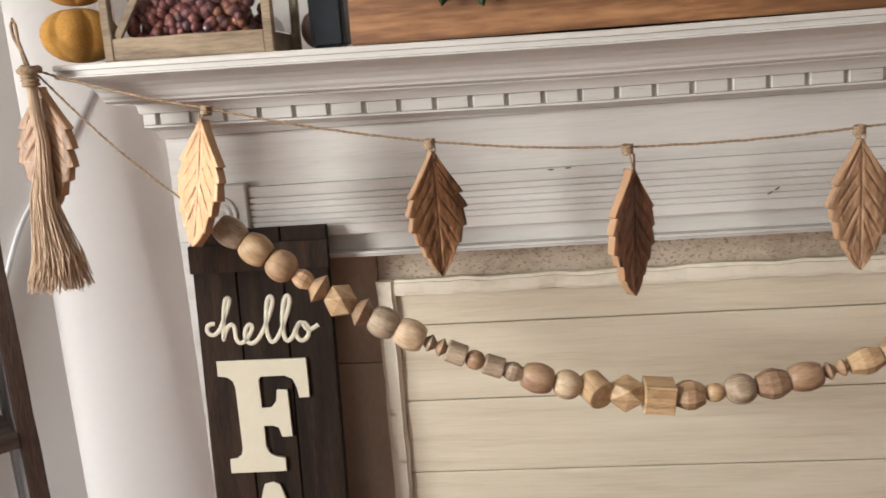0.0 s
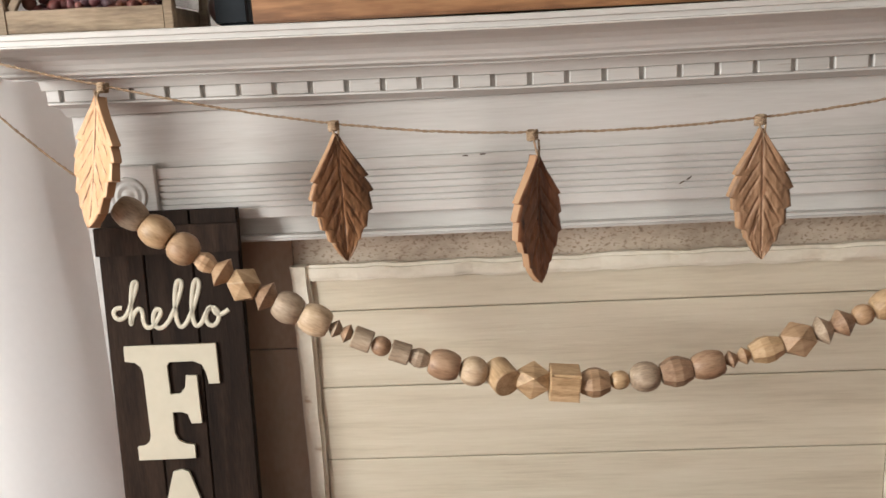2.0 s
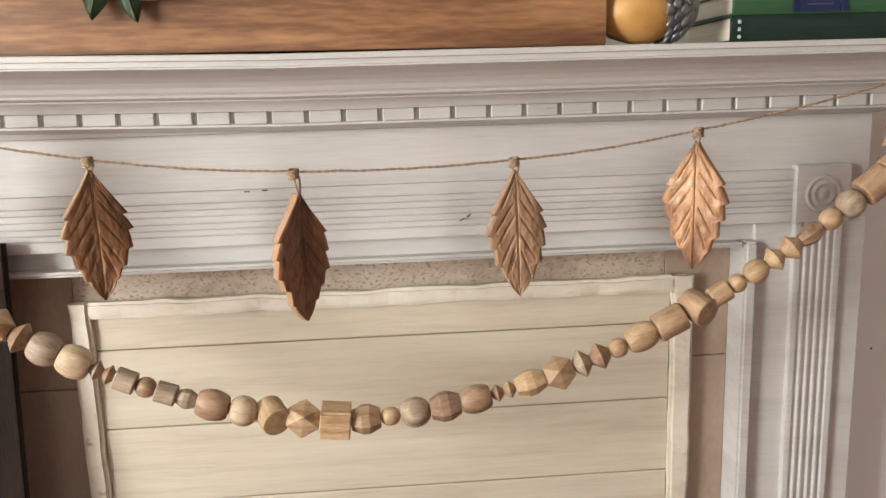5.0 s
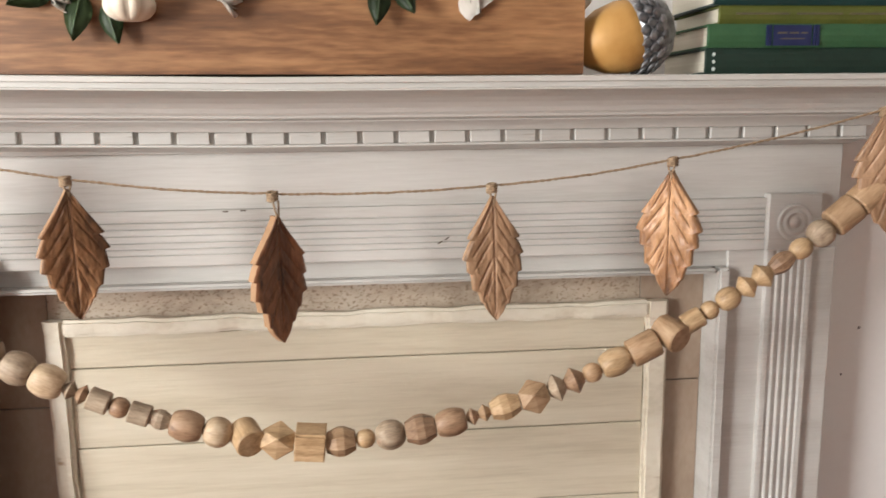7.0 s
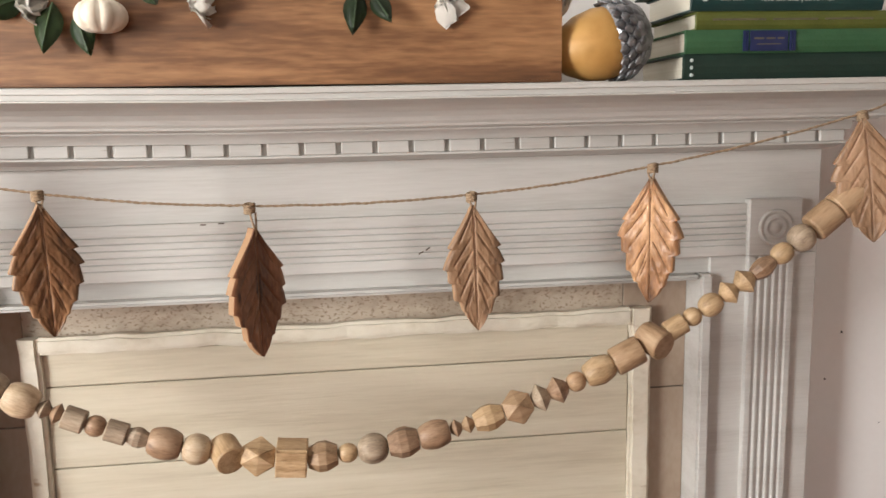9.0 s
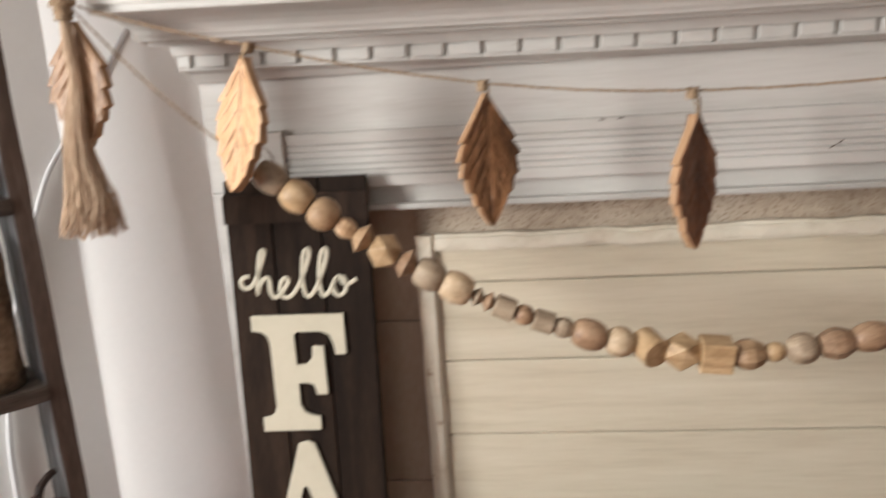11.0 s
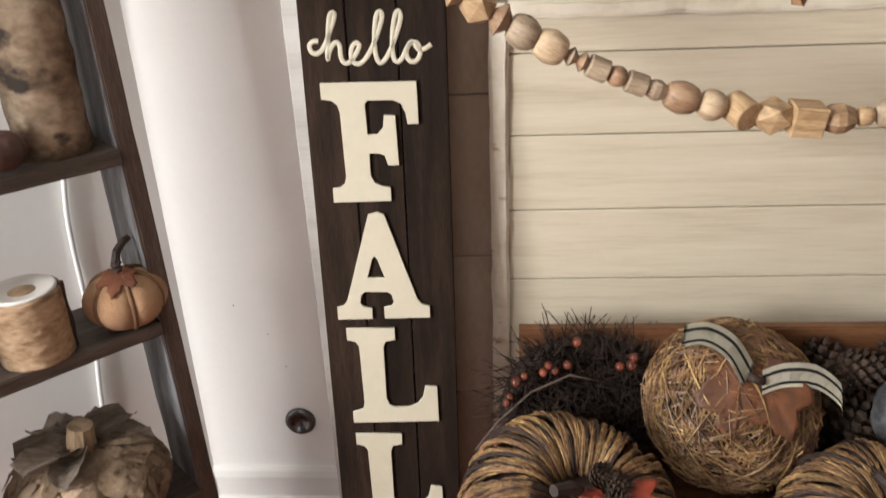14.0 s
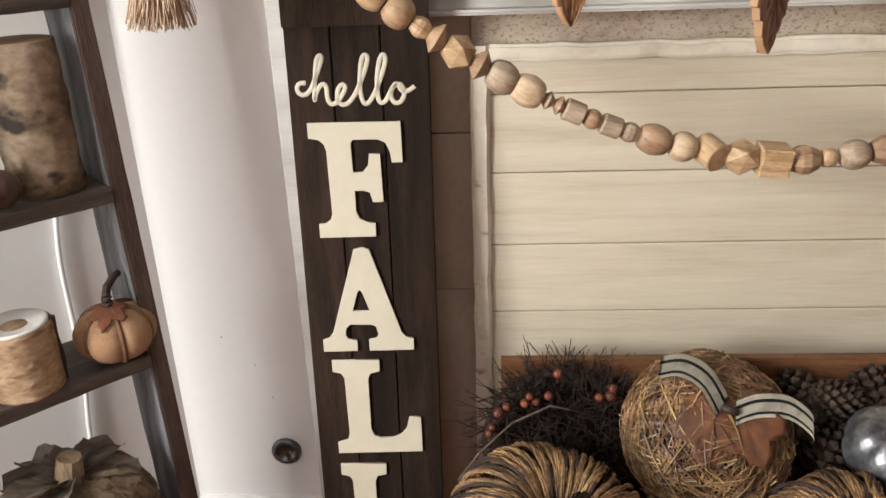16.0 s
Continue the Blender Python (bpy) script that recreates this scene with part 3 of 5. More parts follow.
for i, loop, turn, swing, lean, wood, wide, long in LEAVES:
    x, y, z = HANG[i]
    m = pose(x - 0.25, y - 0.975, z - loop - 1.3, 0, 0, 0) @ pose(0, 0, 0, lean, -swing, 0) @ pose(0, 0, 0, 0, 0, turn)
    ob = carved_leaf("leaf", m, wood, garland, 5 + i, wide, long)
    knot = bmesh.new()
    top = m.inverted() @ Vector((x - 0.25, y - 0.975, z - 1.3))
    for k in range(4):
        t = 0.002 + 0.0028 * k
        tube([(0.0058 * math.cos(a * 0.7), 0.0058 * math.sin(a * 0.7), top.z + 0.003 - t + 0.001 * math.sin(a)) for a in range(10)], 0.0018, 5, knot)
    for s in (-1, 1):
        tube([(0.004 * s, -0.006, top.z - 0.008), (0.003 * s, -0.0075, (top.z - 0.008) / 2), (0.0015, -0.008, -0.006), (0, -0.0062, -0.014)], 0.0014, 5, knot)
    part("knot", knot, JUTE, ob, smooth=True)
# the leaf at the shelf's end
m = pose(ANCHOR_L.x - 0.25 + 0.002, ANCHOR_L.y - 0.975 + 0.004, ANCHOR_L.z - 1.3 - 0.02, 0, 4, 0) @ pose(0, 0, 0, 0, 0, -14)
carved_leaf("leaf", m, LEAFGREY, garland, 3, 0.092, 0.157)

# ---- the bead garland ----
beads = thing("bead_garland", pose(0.22, 0.985, 0.85), "hanging garland of mixed natural wooden beads with jute tassels", "garland")
BO = Vector((0.22, 0.985, 0.85))


def bead_line(x):
    d = x - 0.224
    z = 0.853 + (0.06 * -d + 0.69 * d * d if d < 0 else 0.034 * d + 0.566 * d * d + 0.25 * max(0, d - 0.6) ** 2)
    return Vector((x, 0.988 - 0.03 * abs(d) ** 2, z))


UNIT = 0.000733
SHAPES = {
    "r": [(0.30, 0), (0.62, 0.07), (0.85, 0.2), (0.97, 0.36), (1, 0.5), (0.97, 0.64), (0.85, 0.8), (0.62, 0.93), (0.30, 1)],
    "b": [(0.42, 0), (0.66, 0.02), (0.80, 0.1), (0.93, 0.28), (1, 0.5), (0.93, 0.72), (0.80, 0.9), (0.66, 0.98), (0.42, 1)],
    "c": [(0.6, 0), (0.92, 0.015), (1, 0.07), (1, 0.5), (1, 0.93), (0.92, 0.985), (0.6, 1)],
    "x": [(0.36, 0), (0.42, 0.03), (0.96, 0.46), (1, 0.5), (0.96, 0.54), (0.42, 0.97), (0.36, 1)],
    "p": [(0.45, 0), (0.5, 0.02), (1, 0.48), (1, 0.52), (0.5, 0.98), (0.45, 1)],
    "t": [(0.62, 0), (0.68, 0.02), (0.99, 0.36), (1, 0.4), (1, 0.6), (0.99, 0.64), (0.68, 0.98), (0.62, 1)],
    "h": [(0.8, 0), (0.97, 0.012), (1, 0.05), (1, 0.95), (0.97, 0.988), (0.8, 1)],
}
SIDES = {"r": 20, "b": 20, "c": 20, "x": 20, "p": 5, "t": 8, "h": 4}
# each bead from the left: shape, length, thickness, tone
CHAIN = """b54.54.1 b52.58.4 r54.58.0 t34.36.0 x32.56.0 p52.62.4 x34.56.3 b50.58.1 b54.58.2 x22.34.1 x20.36.3 c36.40.1 r34.36.3 c36.38.1 t34.36.1 b56.56.3 r50.54.2
c50.54.4 p58.66.4 h54.64.4 t52.54.0 r34.34.4 r54.54.1 t54.54.3 b56.52.3 x22.32.3 x22.32.0 t54.48.4 p54.62.0 x32.52.1 x36.50.3 r34.36.0 b56.52.4
c56.52.0 c52.54.0 c38.38.4 r32.34.4 r44.42.4 x32.46.4 x36.48.4 t44.36.3 r40.38.4 r46.50.1 c54.54.0 c54.54.0 r52.50.0 b46.50.0 r48.50.4""".split()
pos = bead_line(-0.336)
x = -0.336
first = True
for n, code in enumerate(CHAIN):
    kind = code[0]
    length, thick, tone = (int(v) for v in code[1:].split("."))
    length, thick = length * UNIT, thick * UNIT
    slope = lambda q: (bead_line(q + 0.001) - bead_line(q - 0.001)).normalized()
    x += slope(x).x * length / 2 if not first else 0
    first = False
    at, d = bead_line(x), slope(x)
    rng = random.Random(n)
    roll = {"h": 45 + 6, "p": 20}.get(kind, rng.uniform(0, 360))
    rad = thick / 2 * {"h": 1.16, "p": 1.0}.get(kind, 1.0)
    if kind == "p":
        # cut like a gem: two small squares, a large one turned between them
        bm = bmesh.new()
        rows = [[bm.verts.new((rad * f * math.cos(a), rad * f * math.sin(a), (z - 0.5) * length)) for a in [math.pi / 2 * k + off for k in range(4)]] for f, z, off in ((0.66, 0.02, 0), (1.06, 0.5, math.pi / 4), (0.66, 0.98, 0))]
        bm.faces.new(rows[0])
        bm.faces.new(rows[2])
        for lo in (rows[0], rows[2]):
            for k in range(4):
                bm.faces.new((lo[k], lo[(k + 1) % 4], rows[1][k]))
                bm.faces.new((lo[k], rows[1][k], rows[1][k - 1]))
        bmesh.ops.bevel(bm, geom=bm.edges[:], offset=0.0006, segments=1, affect="EDGES")
    else:
        bm = lathe([(r * rad, (z - 0.5) * length) for r, z in SHAPES[kind]], SIDES[kind])
    if kind == "h":
        bmesh.ops.bevel(bm, geom=[e for e in bm.edges if abs(e.verts[0].co.z - e.verts[1].co.z) > length * 0.5], offset=0.003, segments=2, affect="EDGES")
    if kind == "c" and n in (17, 34):
        # these hang crosswise, a sawn end towards the room
        d = Vector((0.45, -0.85, -0.28)).normalized()
    q = d.to_track_quat("Z", "X")
    ob = part("bead", bm, BEADS[tone], beads, smooth=False)
    if kind in "rbcx":
        for p in ob.data.polygons:
            p.use_smooth = True
        ob.data.set_sharp_from_angle(angle=radians(35))
    ob.matrix_basis = Matrix.Translation(at - BO) @ q.to_matrix().to_4x4() @ pose(0, 0, 0, 0, 0, roll)
    x += slope(x).x * (length / 2 + 0.0004)
last = x
line = [bead_line(-0.34 + (last + 0.34) * i / 60) - BO for i in range(61)]
ends = [ANCHOR_L - BO + Vector((0.004, -0.004, -0.006))] + [bead_line(-0.36) - BO]
part("cord", join(tube(line, 0.0013, 6), twine([sag(ends[0], ends[1], 0.012), sag(bead_line(last) - BO, ANCHOR_R - BO, 0.0)])), JUTE, beads, smooth=True)


def tassel(at, height, spread, seed):
    rng = random.Random(seed)
    bm = bmesh.new()
    for k in range(320):
        a, r0 = rng.uniform(0, 6.283), rng.uniform(0, 1) ** 0.5
        x0, y0 = 0.0065 * r0 * math.cos(a), 0.0065 * r0 * math.sin(a)
        x1, y1 = spread * r0 * math.cos(a), spread * 0.75 * r0 * math.sin(a)
        end = height * rng.uniform(0.93, 1.02)
        pts = [(x0 * 0.7, y0 * 0.7, 0.04)]
        for i in range(7):
            u = i / 6
            f = u ** 2.3
            w = 0.005 * u * math.sin(6 * u + k) - 0.010 * u + 0.004 * math.sin(9 * u)
            pts.append((x0 + (x1 - x0) * f + w, y0 + (y1 - y0) * f, -end * u))
        tube([Vector(p) + at for p in pts], rng.uniform(0.0005, 0.0010), 4, bm)
    return bm


top = ANCHOR_L - BO + Vector((0.0, -0.016, -0.05))
tas = part("tassel", tassel(top, 0.222, 0.043, 4), TASSEL, beads, "loose straw-coloured jute tassel", smooth=True)
wrap = bmesh.new()
for k in range(4):
    tube([top + Vector((0.0085 * math.cos(a), 0.0085 * math.sin(a), 0.048 - 0.005 * k)) for a in [i * 0.7 for i in range(10)]], 0.0028, 5, wrap)
tube([top + Vector(p) for p in ((0.0, 0, 0.04), (-0.006, 0, 0.075), (-0.012, 0, 0.09), (-0.014, 0.002, 0.104), (-0.011, 0.002, 0.112), (-0.008, 0.002, 0.104), (-0.007, 0, 0.085), (0.002, 0, 0.05))], 0.002, 6, wrap)
tube([top + Vector(p) for p in ((-0.014, 0.004, 0.05), (0.0, -0.012, 0.052), (0.014, 0.0, 0.05), (0.004, 0.014, 0.052))], 0.0048, 6, wrap)
part("binding", wrap, JUTE, tas, smooth=True)
top = ANCHOR_R - BO + Vector((0.0, -0.016, -0.05))
part("tassel", tassel(top, 0.236, 0.043, 6), TASSEL, beads, "loose straw-coloured jute tassel", smooth=True)

# ---- more materials ----
MUSTARD = surface("mustard_knit", [(0.24, 0.115, 0.018), (0.35, 0.175, 0.03), (0.43, 0.23, 0.045)], 30, rough=0.9, bump=0.6, fine=350)
GOLD = surface("gold_paint", [(0.36, 0.18, 0.045), (0.46, 0.25, 0.07), (0.52, 0.30, 0.095)], 10, rough=0.5, bump=0.15, metal=0.1)
SILVER = surface("aged_silver_paint", [(0.060, 0.060, 0.062), (0.204, 0.210, 0.222), (0.464, 0.472, 0.488)], 14, rough=0.34, bump=0.7, metal=0.75, fine=70, fine_mix=0.45)
DARKBROWN = surface("dark_brown_glaze", [(0.035, 0.016, 0.012), (0.07, 0.032, 0.024), (0.10, 0.05, 0.036)], 10, rough=0.55, bump=0.2)
BOTTLE = surface("dark_blue_glass", [(0.008, 0.010, 0.013), (0.018, 0.024, 0.03)], 4, rough=0.3, bump=0.0, gloss=0.2)
BLACK = surface("black_iron", [(0.010, 0.010, 0.011), (0.024, 0.024, 0.026)], 20, rough=0.5, bump=0.2)
PAGES = surface("book_pages", [(0.62, 0.57, 0.46), (0.72, 0.68, 0.58)], 3, (1, 1, 120), 0.8, 0.3, fine=200)
BOOK_DARK = surface("dark_green_cloth", [(0.005, 0.02, 0.013), (0.008, 0.03, 0.02)], 30, rough=0.6, bump=0.2, fine=400)
BOOK_GREEN = surface("green_cloth", [(0.022, 0.082, 0.032), (0.034, 0.108, 0.044)], 30, rough=0.6, bump=0.2, fine=400)
BOOK_OLIVE = surface("olive_cloth", [(0.075, 0.09, 0.014), (0.105, 0.12, 0.02)], 30, rough=0.6, bump=0.2, fine=400)
BOOK_TEAL = surface("teal_jacket", [(0.006, 0.03, 0.03), (0.01, 0.042, 0.04)], 20, rough=0.4, bump=0.05)
BLUE = surface("blue_label", [(0.008, 0.014, 0.06), (0.013, 0.022, 0.09)], 40, rough=0.5, bump=0.05)
PALE_INK = surface("pale_ink", [(0.45, 0.52, 0.5), (0.55, 0.6, 0.58)], 30, rough=0.6, bump=0)
GILT = surface("worn_gilt", [(0.07, 0.06, 0.05), (0.13, 0.11, 0.07)], 60, rough=0.5, bump=0)
IVORY = surface("ivory_pumpkin", [(0.64, 0.56, 0.44), (0.74, 0.67, 0.55), (0.78, 0.72, 0.62)], 12, rough=0.55, bump=0.2)
PETAL = surface("white_petal", [(0.78, 0.75, 0.68), (0.86, 0.84, 0.79)], 20, rough=0.6, bump=0.2)
LEAFGREEN = surface("dark_green_leaf", [(0.012, 0.03, 0.010), (0.03, 0.06, 0.018), (0.05, 0.085, 0.03)], 30, rough=0.5, bump=0.3, vary=0.4)
BARK = surface("birch_bark", [(0.06, 0.038, 0.022), (0.20, 0.14, 0.088), (0.36, 0.28, 0.20)], 16, (1, 1, 1.5), 0.85, 1.0, fine=70, spots=((0.03, 0.02, 0.014), 11, 0.56))
BARK_PALE = surface("pale_birch_bark", [(0.13, 0.075, 0.036), (0.36, 0.24, 0.14), (0.50, 0.37, 0.25)], 16, (1.6, 1.6, 3.2), 0.85, 1.0, fine=45, fine_mix=0.5)
CUTWOOD = surface("sawn_birch", [(0.30, 0.19, 0.10), (0.42, 0.28, 0.16)], 10, rough=0.8, bump=0.3)
WAX = surface("white_wax", [(0.74, 0.72, 0.68), (0.80, 0.78, 0.74)], 10, rough=0.4, bump=0.1)
CLOTH = surface("tan_burlap", [(0.24, 0.135, 0.07), (0.34, 0.20, 0.11), (0.40, 0.25, 0.145)], 18, rough=0.95, bump=0.5, fine=420)
SEAM = surface("burlap_seam", [(0.13, 0.068, 0.035), (0.22, 0.125, 0.066)], 40, rough=0.95, bump=0.5)
RUST = surface("rust_felt_leaf", [(0.11, 0.035, 0.016), (0.19, 0.065, 0.03), (0.25, 0.09, 0.042)], 14, rough=0.85, bump=0.3)
MAPLE = surface("maple_brown_leaf", [(0.06, 0.025, 0.012), (0.105, 0.043, 0.02), (0.22, 0.075, 0.026)], 9, rough=0.6, bump=0.3)
SCARLET = surface("scarlet_maple_leaf", [(0.110, 0.013, 0.006), (0.216, 0.030, 0.013), (0.315, 0.056, 0.021)], 14, rough=0.6, bump=0.3)
TWIG = surface("dark_twig", [(0.011, 0.005, 0.003), (0.03, 0.014, 0.008)], 40, rough=0.85, bump=0.3)
CHIP = surface("wood_chip", [(0.15, 0.10, 0.062), (0.35, 0.25, 0.165), (0.49, 0.375, 0.27)], 13, (2, 2, 2), 0.9, 0.8, vary=0.16)
STRAWTWINE = surface("straw_twine", [(0.05, 0.026, 0.010), (0.19, 0.108, 0.044), (0.42, 0.262, 0.12)], 26, (1, 1, 1), 0.7, 0.6, fine=220, island=0.35)
# vine and stems; on the cores it stands in for shade between strands
VINE_AND_GAP = surface("dark_vine_and_gap", [(0.015, 0.008, 0.006), (0.048, 0.027, 0.019)], 30, rough=0.7, bump=0.4)
STRAW = surface("dry_straw", [(0.06, 0.031, 0.012), (0.21, 0.12, 0.05), (0.46, 0.295, 0.145)], 17, rough=0.5, bump=0.2, fine=60, island=0.55)
RIBBON = surface("cream_ribbon", [(0.66, 0.62, 0.50), (0.74, 0.70, 0.60)], 30, rough=0.8, bump=0.2, fine=500)
STRIPE = surface("black_stripe", [(0.012, 0.014, 0.012), (0.025, 0.027, 0.024)], 40, rough=0.8, bump=0.1)
CONE = surface("pine_cone_scale", [(0.012, 0.007, 0.004), (0.036, 0.020, 0.012), (0.08, 0.048, 0.030)], 40, rough=0.75, bump=0.4)
BERRY = surface("orange_berry", [(0.04, 0.010, 0.006), (0.11, 0.026, 0.012), (0.22, 0.065, 0.026)], 25, rough=0.4, bump=0.1, vary=0.45)
POTPOURRI = surface("dried_berries", [(0.045, 0.008, 0.012), (0.09, 0.018, 0.014), (0.15, 0.055, 0.02)], 16, rough=0.6, bump=0.4, island=0.7)
CORDMAT = surface("white_cord", [(0.62, 0.62, 0.62), (0.72, 0.72, 0.72)], 10, rough=0.45, bump=0)
STEEL = surface("dark_chrome", [(0.10, 0.105, 0.11), (0.22, 0.225, 0.23)], 12, rough=0.25, bump=0.05, metal=0.9)
GREENERY = surface("box_green", [(0.006, 0.022, 0.006), (0.015, 0.045, 0.012), (0.03, 0.075, 0.02)], 20, rough=0.5, bump=0.2)
GLASS = bpy.data.materials.new("clear_glass")
GLASS.use_nodes = True
g = GLASS.node_tree.nodes["Principled BSDF"]
g.inputs["Transmission Weight"].default_value, g.inputs["Roughness"].default_value, g.inputs["IOR"].default_value = 1.0, 0.02, 1.3


def pumpkin(radius, half, ribs, depth, sides=48, rings=14, dent=0.25, wobble=0.0, seed=0):
    """A ribbed gourd, base at z = 0."""
    prof = []
    for i in range(rings + 1):
        a = math.pi * i / rings
        r, z = math.sin(a), -math.cos(a)
        z = z * (1 - dent * (1 - r) ** 2 * (1.0 if z > 0 else 0.7))
        prof.append((max(0.02, r) * radius, half + z * half))

    def wave(a, r, z):
        f = abs(math.sin(a * ribs / 2)) ** 0.6
        n = noise.noise(Vector((math.cos(a) * 3, math.sin(a) * 3, z * 20 + seed))) * wobble
        return r * (1 - depth * (1 - f)) * (1 + n)
    return lathe(prof, sides, wave=wave)


def stalk(points, r0, r1, sides=8):
    return tube(points, r0, sides, taper=lambda u: 1 + (r1 / r0 - 1) * u)


def maple(size, curl=0.15, n=1, base=0.47):
    """A broad lobed leaf with scalloped teeth and creased veins, in the xz plane, stem at the origin, tip along +z."""
    bm = bmesh.new()
    lobes = ((-112, 0.68, 30), (-56, 0.92, 31), (0, 1.08, 31), (56, 0.92, 31), (112, 0.68, 30))
    count, rows = 90, []
    for f in (0.12, 0.4, 0.7, 0.9, 1.0):
        row = []
        for i in range(count):
            a = -158 + 316 * i / (count - 1)
            reach, crease = base, 0.0
            for c, l, w in lobes:
                d = abs(a - c) / w
                if d < 1:
                    reach = max(reach, base + (l - base) * (1 - d) ** 0.95)
                    crease = max(crease, math.exp(-(d * 5) ** 2))
            tooth = 0.10 * (1 - abs(math.sin(radians(a) * 11))) ** 1.5 * (f > 0.95)
            r = (reach + tooth - 0.02) * f * size * 0.9
            t = radians(a)
            x, z = math.sin(t) * r, 0.24 * size + math.cos(t) * r
            y = curl * (x * x + (z - 0.24 * size) ** 2) / size + 0.022 * size * crease * f + 0.05 * size * noise.noise(Vector((x / size * 2.3 + n, z / size * 2.3, n)))
            row.append(bm.verts.new((x, y, z)))
        rows.append(row)
    c = bm.verts.new((0, 0, 0.24 * size))
    for a, b in zip(rows[0], rows[0][1:]):
        bm.faces.new((c, a, b))
    for p, q in zip(rows, rows[1:]):
        for k in range(count - 1):
            bm.faces.new((p[k], p[k + 1], q[k + 1], q[k]))
    bmesh.ops.recalc_face_normals(bm, faces=bm.faces)
    bmesh.ops.solidify(bm, geom=bm.faces[:], thickness=0.0008)
    return bm


def cone_bm(length, radius, seed):
    """A pine cone along z: a core with rows of lipped scales."""
    bm = lathe([(0.12 * radius, 0), (0.6 * radius, 0.12 * length), (0.66 * radius, 0.4 * length), (0.35 * radius, 0.85 * length), (0.05 * radius, length)], 10)
    rng = random.Random(seed)
    for k in range(78):
        u = (k + 1) / 80
        a = k * 2.39996
        r = radius * (math.sin(math.pi * min(1, 0.12 + u * 0.86)) ** 0.7)
        z = length * u
        w = radius * 0.24 * (1 - 0.5 * u) * rng.uniform(0.85, 1.15)
        out, side = Vector((math.cos(a), math.sin(a), 0)), Vector((-math.sin(a), math.cos(a), 0))
        p0, p1 = out * r * 0.45 + Vector((0, 0, z - 0.02 * length)), out * r + Vector((0, 0, z + 0.07 * length))
        vs = [bm.verts.new(q) for q in (p0 - side * w * 0.5, p0 + side * w * 0.5, p1 + side * w, p1 + out * 0.003 + Vector((0, 0, 0.006)), p1 - side * w,
                                        p1 + side * w * 0.8 - Vector((0, 0, w * 0.5)), p1 - side * w * 0.8 - Vector((0, 0, w * 0.5)), p1 + out * w * 0.35 - Vector((0, 0, w * 0.1)))]
        for f in ((0, 1, 2, 3, 4), (2, 7, 3), (3, 7, 4), (2, 5, 7), (7, 6, 4), (5, 6, 7), (1, 5, 2), (0, 4, 6), (0, 6, 5, 1)):
            bm.faces.new([vs[i] for i in f])
    return bm


# ---- things on the mantel shelf ----
TOP = 1.3177
box = thing("wooden_planter", pose(0.197, 1.06, TOP + 0.0024, 0, 0.36, 0), "oiled pine planter box with white flowers on the mantel", "planter")
part("front_board", rough_block(-0.352, 0.352, -0.086, -0.07, 0, 0.108, 0.002, 12, 0.0006, 0, 3), PLANKWOOD, box)
part("back_board", rough_block(-0.352, 0.352, 0.07, 0.086, 0, 0.108, 0.002, 4, 0.0006, 0, 4), PLANKWOOD, box)
for s in (-1, 1):
    part("end_board", rough_block(s * 0.344 - 0.008, s * 0.344 + 0.008, -0.0695, 0.0695, 0, 0.108, 0.002, 4, 0.0006, 1, 5), PLANKWOOD, box)
part("base_board", block(-0.335, 0.335, -0.069, 0.069, 0.002, 0.014, 0), PLANKWOOD, box)


def ivory_pumpkin(m, r):
    p = thing("small_pumpkin", m, "small ivory ribbed pumpkin over the planter's rim", "pumpkin", "ivory pumpkins in the planter")
    part("rind", pumpkin(r, r * 0.72, 9, 0.16, 54), IVORY, p, smooth=True)
    part("stem", stalk([(0, 0, r * 1.2), (0.002, 0, r * 1.5), (0.006, 0, r * 1.75)], r * 0.14, r * 0.1), CUTWOOD, p)


ivory_pumpkin(pose(0.022, 0.957, 1.376), 0.029)
ivory_pumpkin(pose(0.30, 1.06, 1.37), 0.045)


def flower(m, r, seed):
    f = thing("silk_flower", m, "white silk flower with dark green leaves at the planter's rim", "flower", "silk flowers in the planter")
    rng = random.Random(seed)
    for k in range(9):
        a, tilt = k * 2.4, 20 + 6 * k
        bm = bmesh.new()
        rows = []
        for u in (0, 0.35, 0.7, 1):
            w = r * 0.45 * math.sin(math.pi * (0.15 + 0.7 * u)) * (1.1 if u < 1 else 0.8)
            rows.append([(w * s, -r * 0.18 * (1 - s * s) * u, r * u + 0.003 * rng.uniform(-1, 1)) for s in (-1, -0.5, 0, 0.5, 1)])
        loft(rows, closed=False, bm=bm)
        bmesh.ops.solidify(bm, geom=bm.faces[:], thickness=0.0008)
        part("petal", moved(bm, pose(0, 0, 0, 0, 0, math.degrees(a)) @ pose(0, 0, 0, 80 - tilt, 0, 0)), PETAL, f, smooth=True)


def foliage(m, size, label="pointed dark green leaf at the planter's rim"):
    f = thing("foliage_leaf", m, label, "leaf", "loose leaves in the planter")
    rows = []
    for i in range(7):
        u = i / 6
        w = size * 0.28 * math.sin(math.pi * (0.04 + 0.95 * u) ** 0.85)
        rows.append([(w * s, 0.18 * size * u * u + 0.1 * size * s * s, -size * u) for s in (-1, -0.5, 0, 0.5, 1)])
    bm = loft(rows, closed=False)
    bmesh.ops.solidify(bm, geom=bm.faces[:], thickness=0.001)
    part("blade", bm, LEAFGREEN, f, smooth=True)
    part("midrib", tube([(0, 0.18 * size * u * u - 0.0012, -size * u) for u in (0, 0.3, 0.6, 0.9)], 0.0012, 5), LEAFGREEN, f)


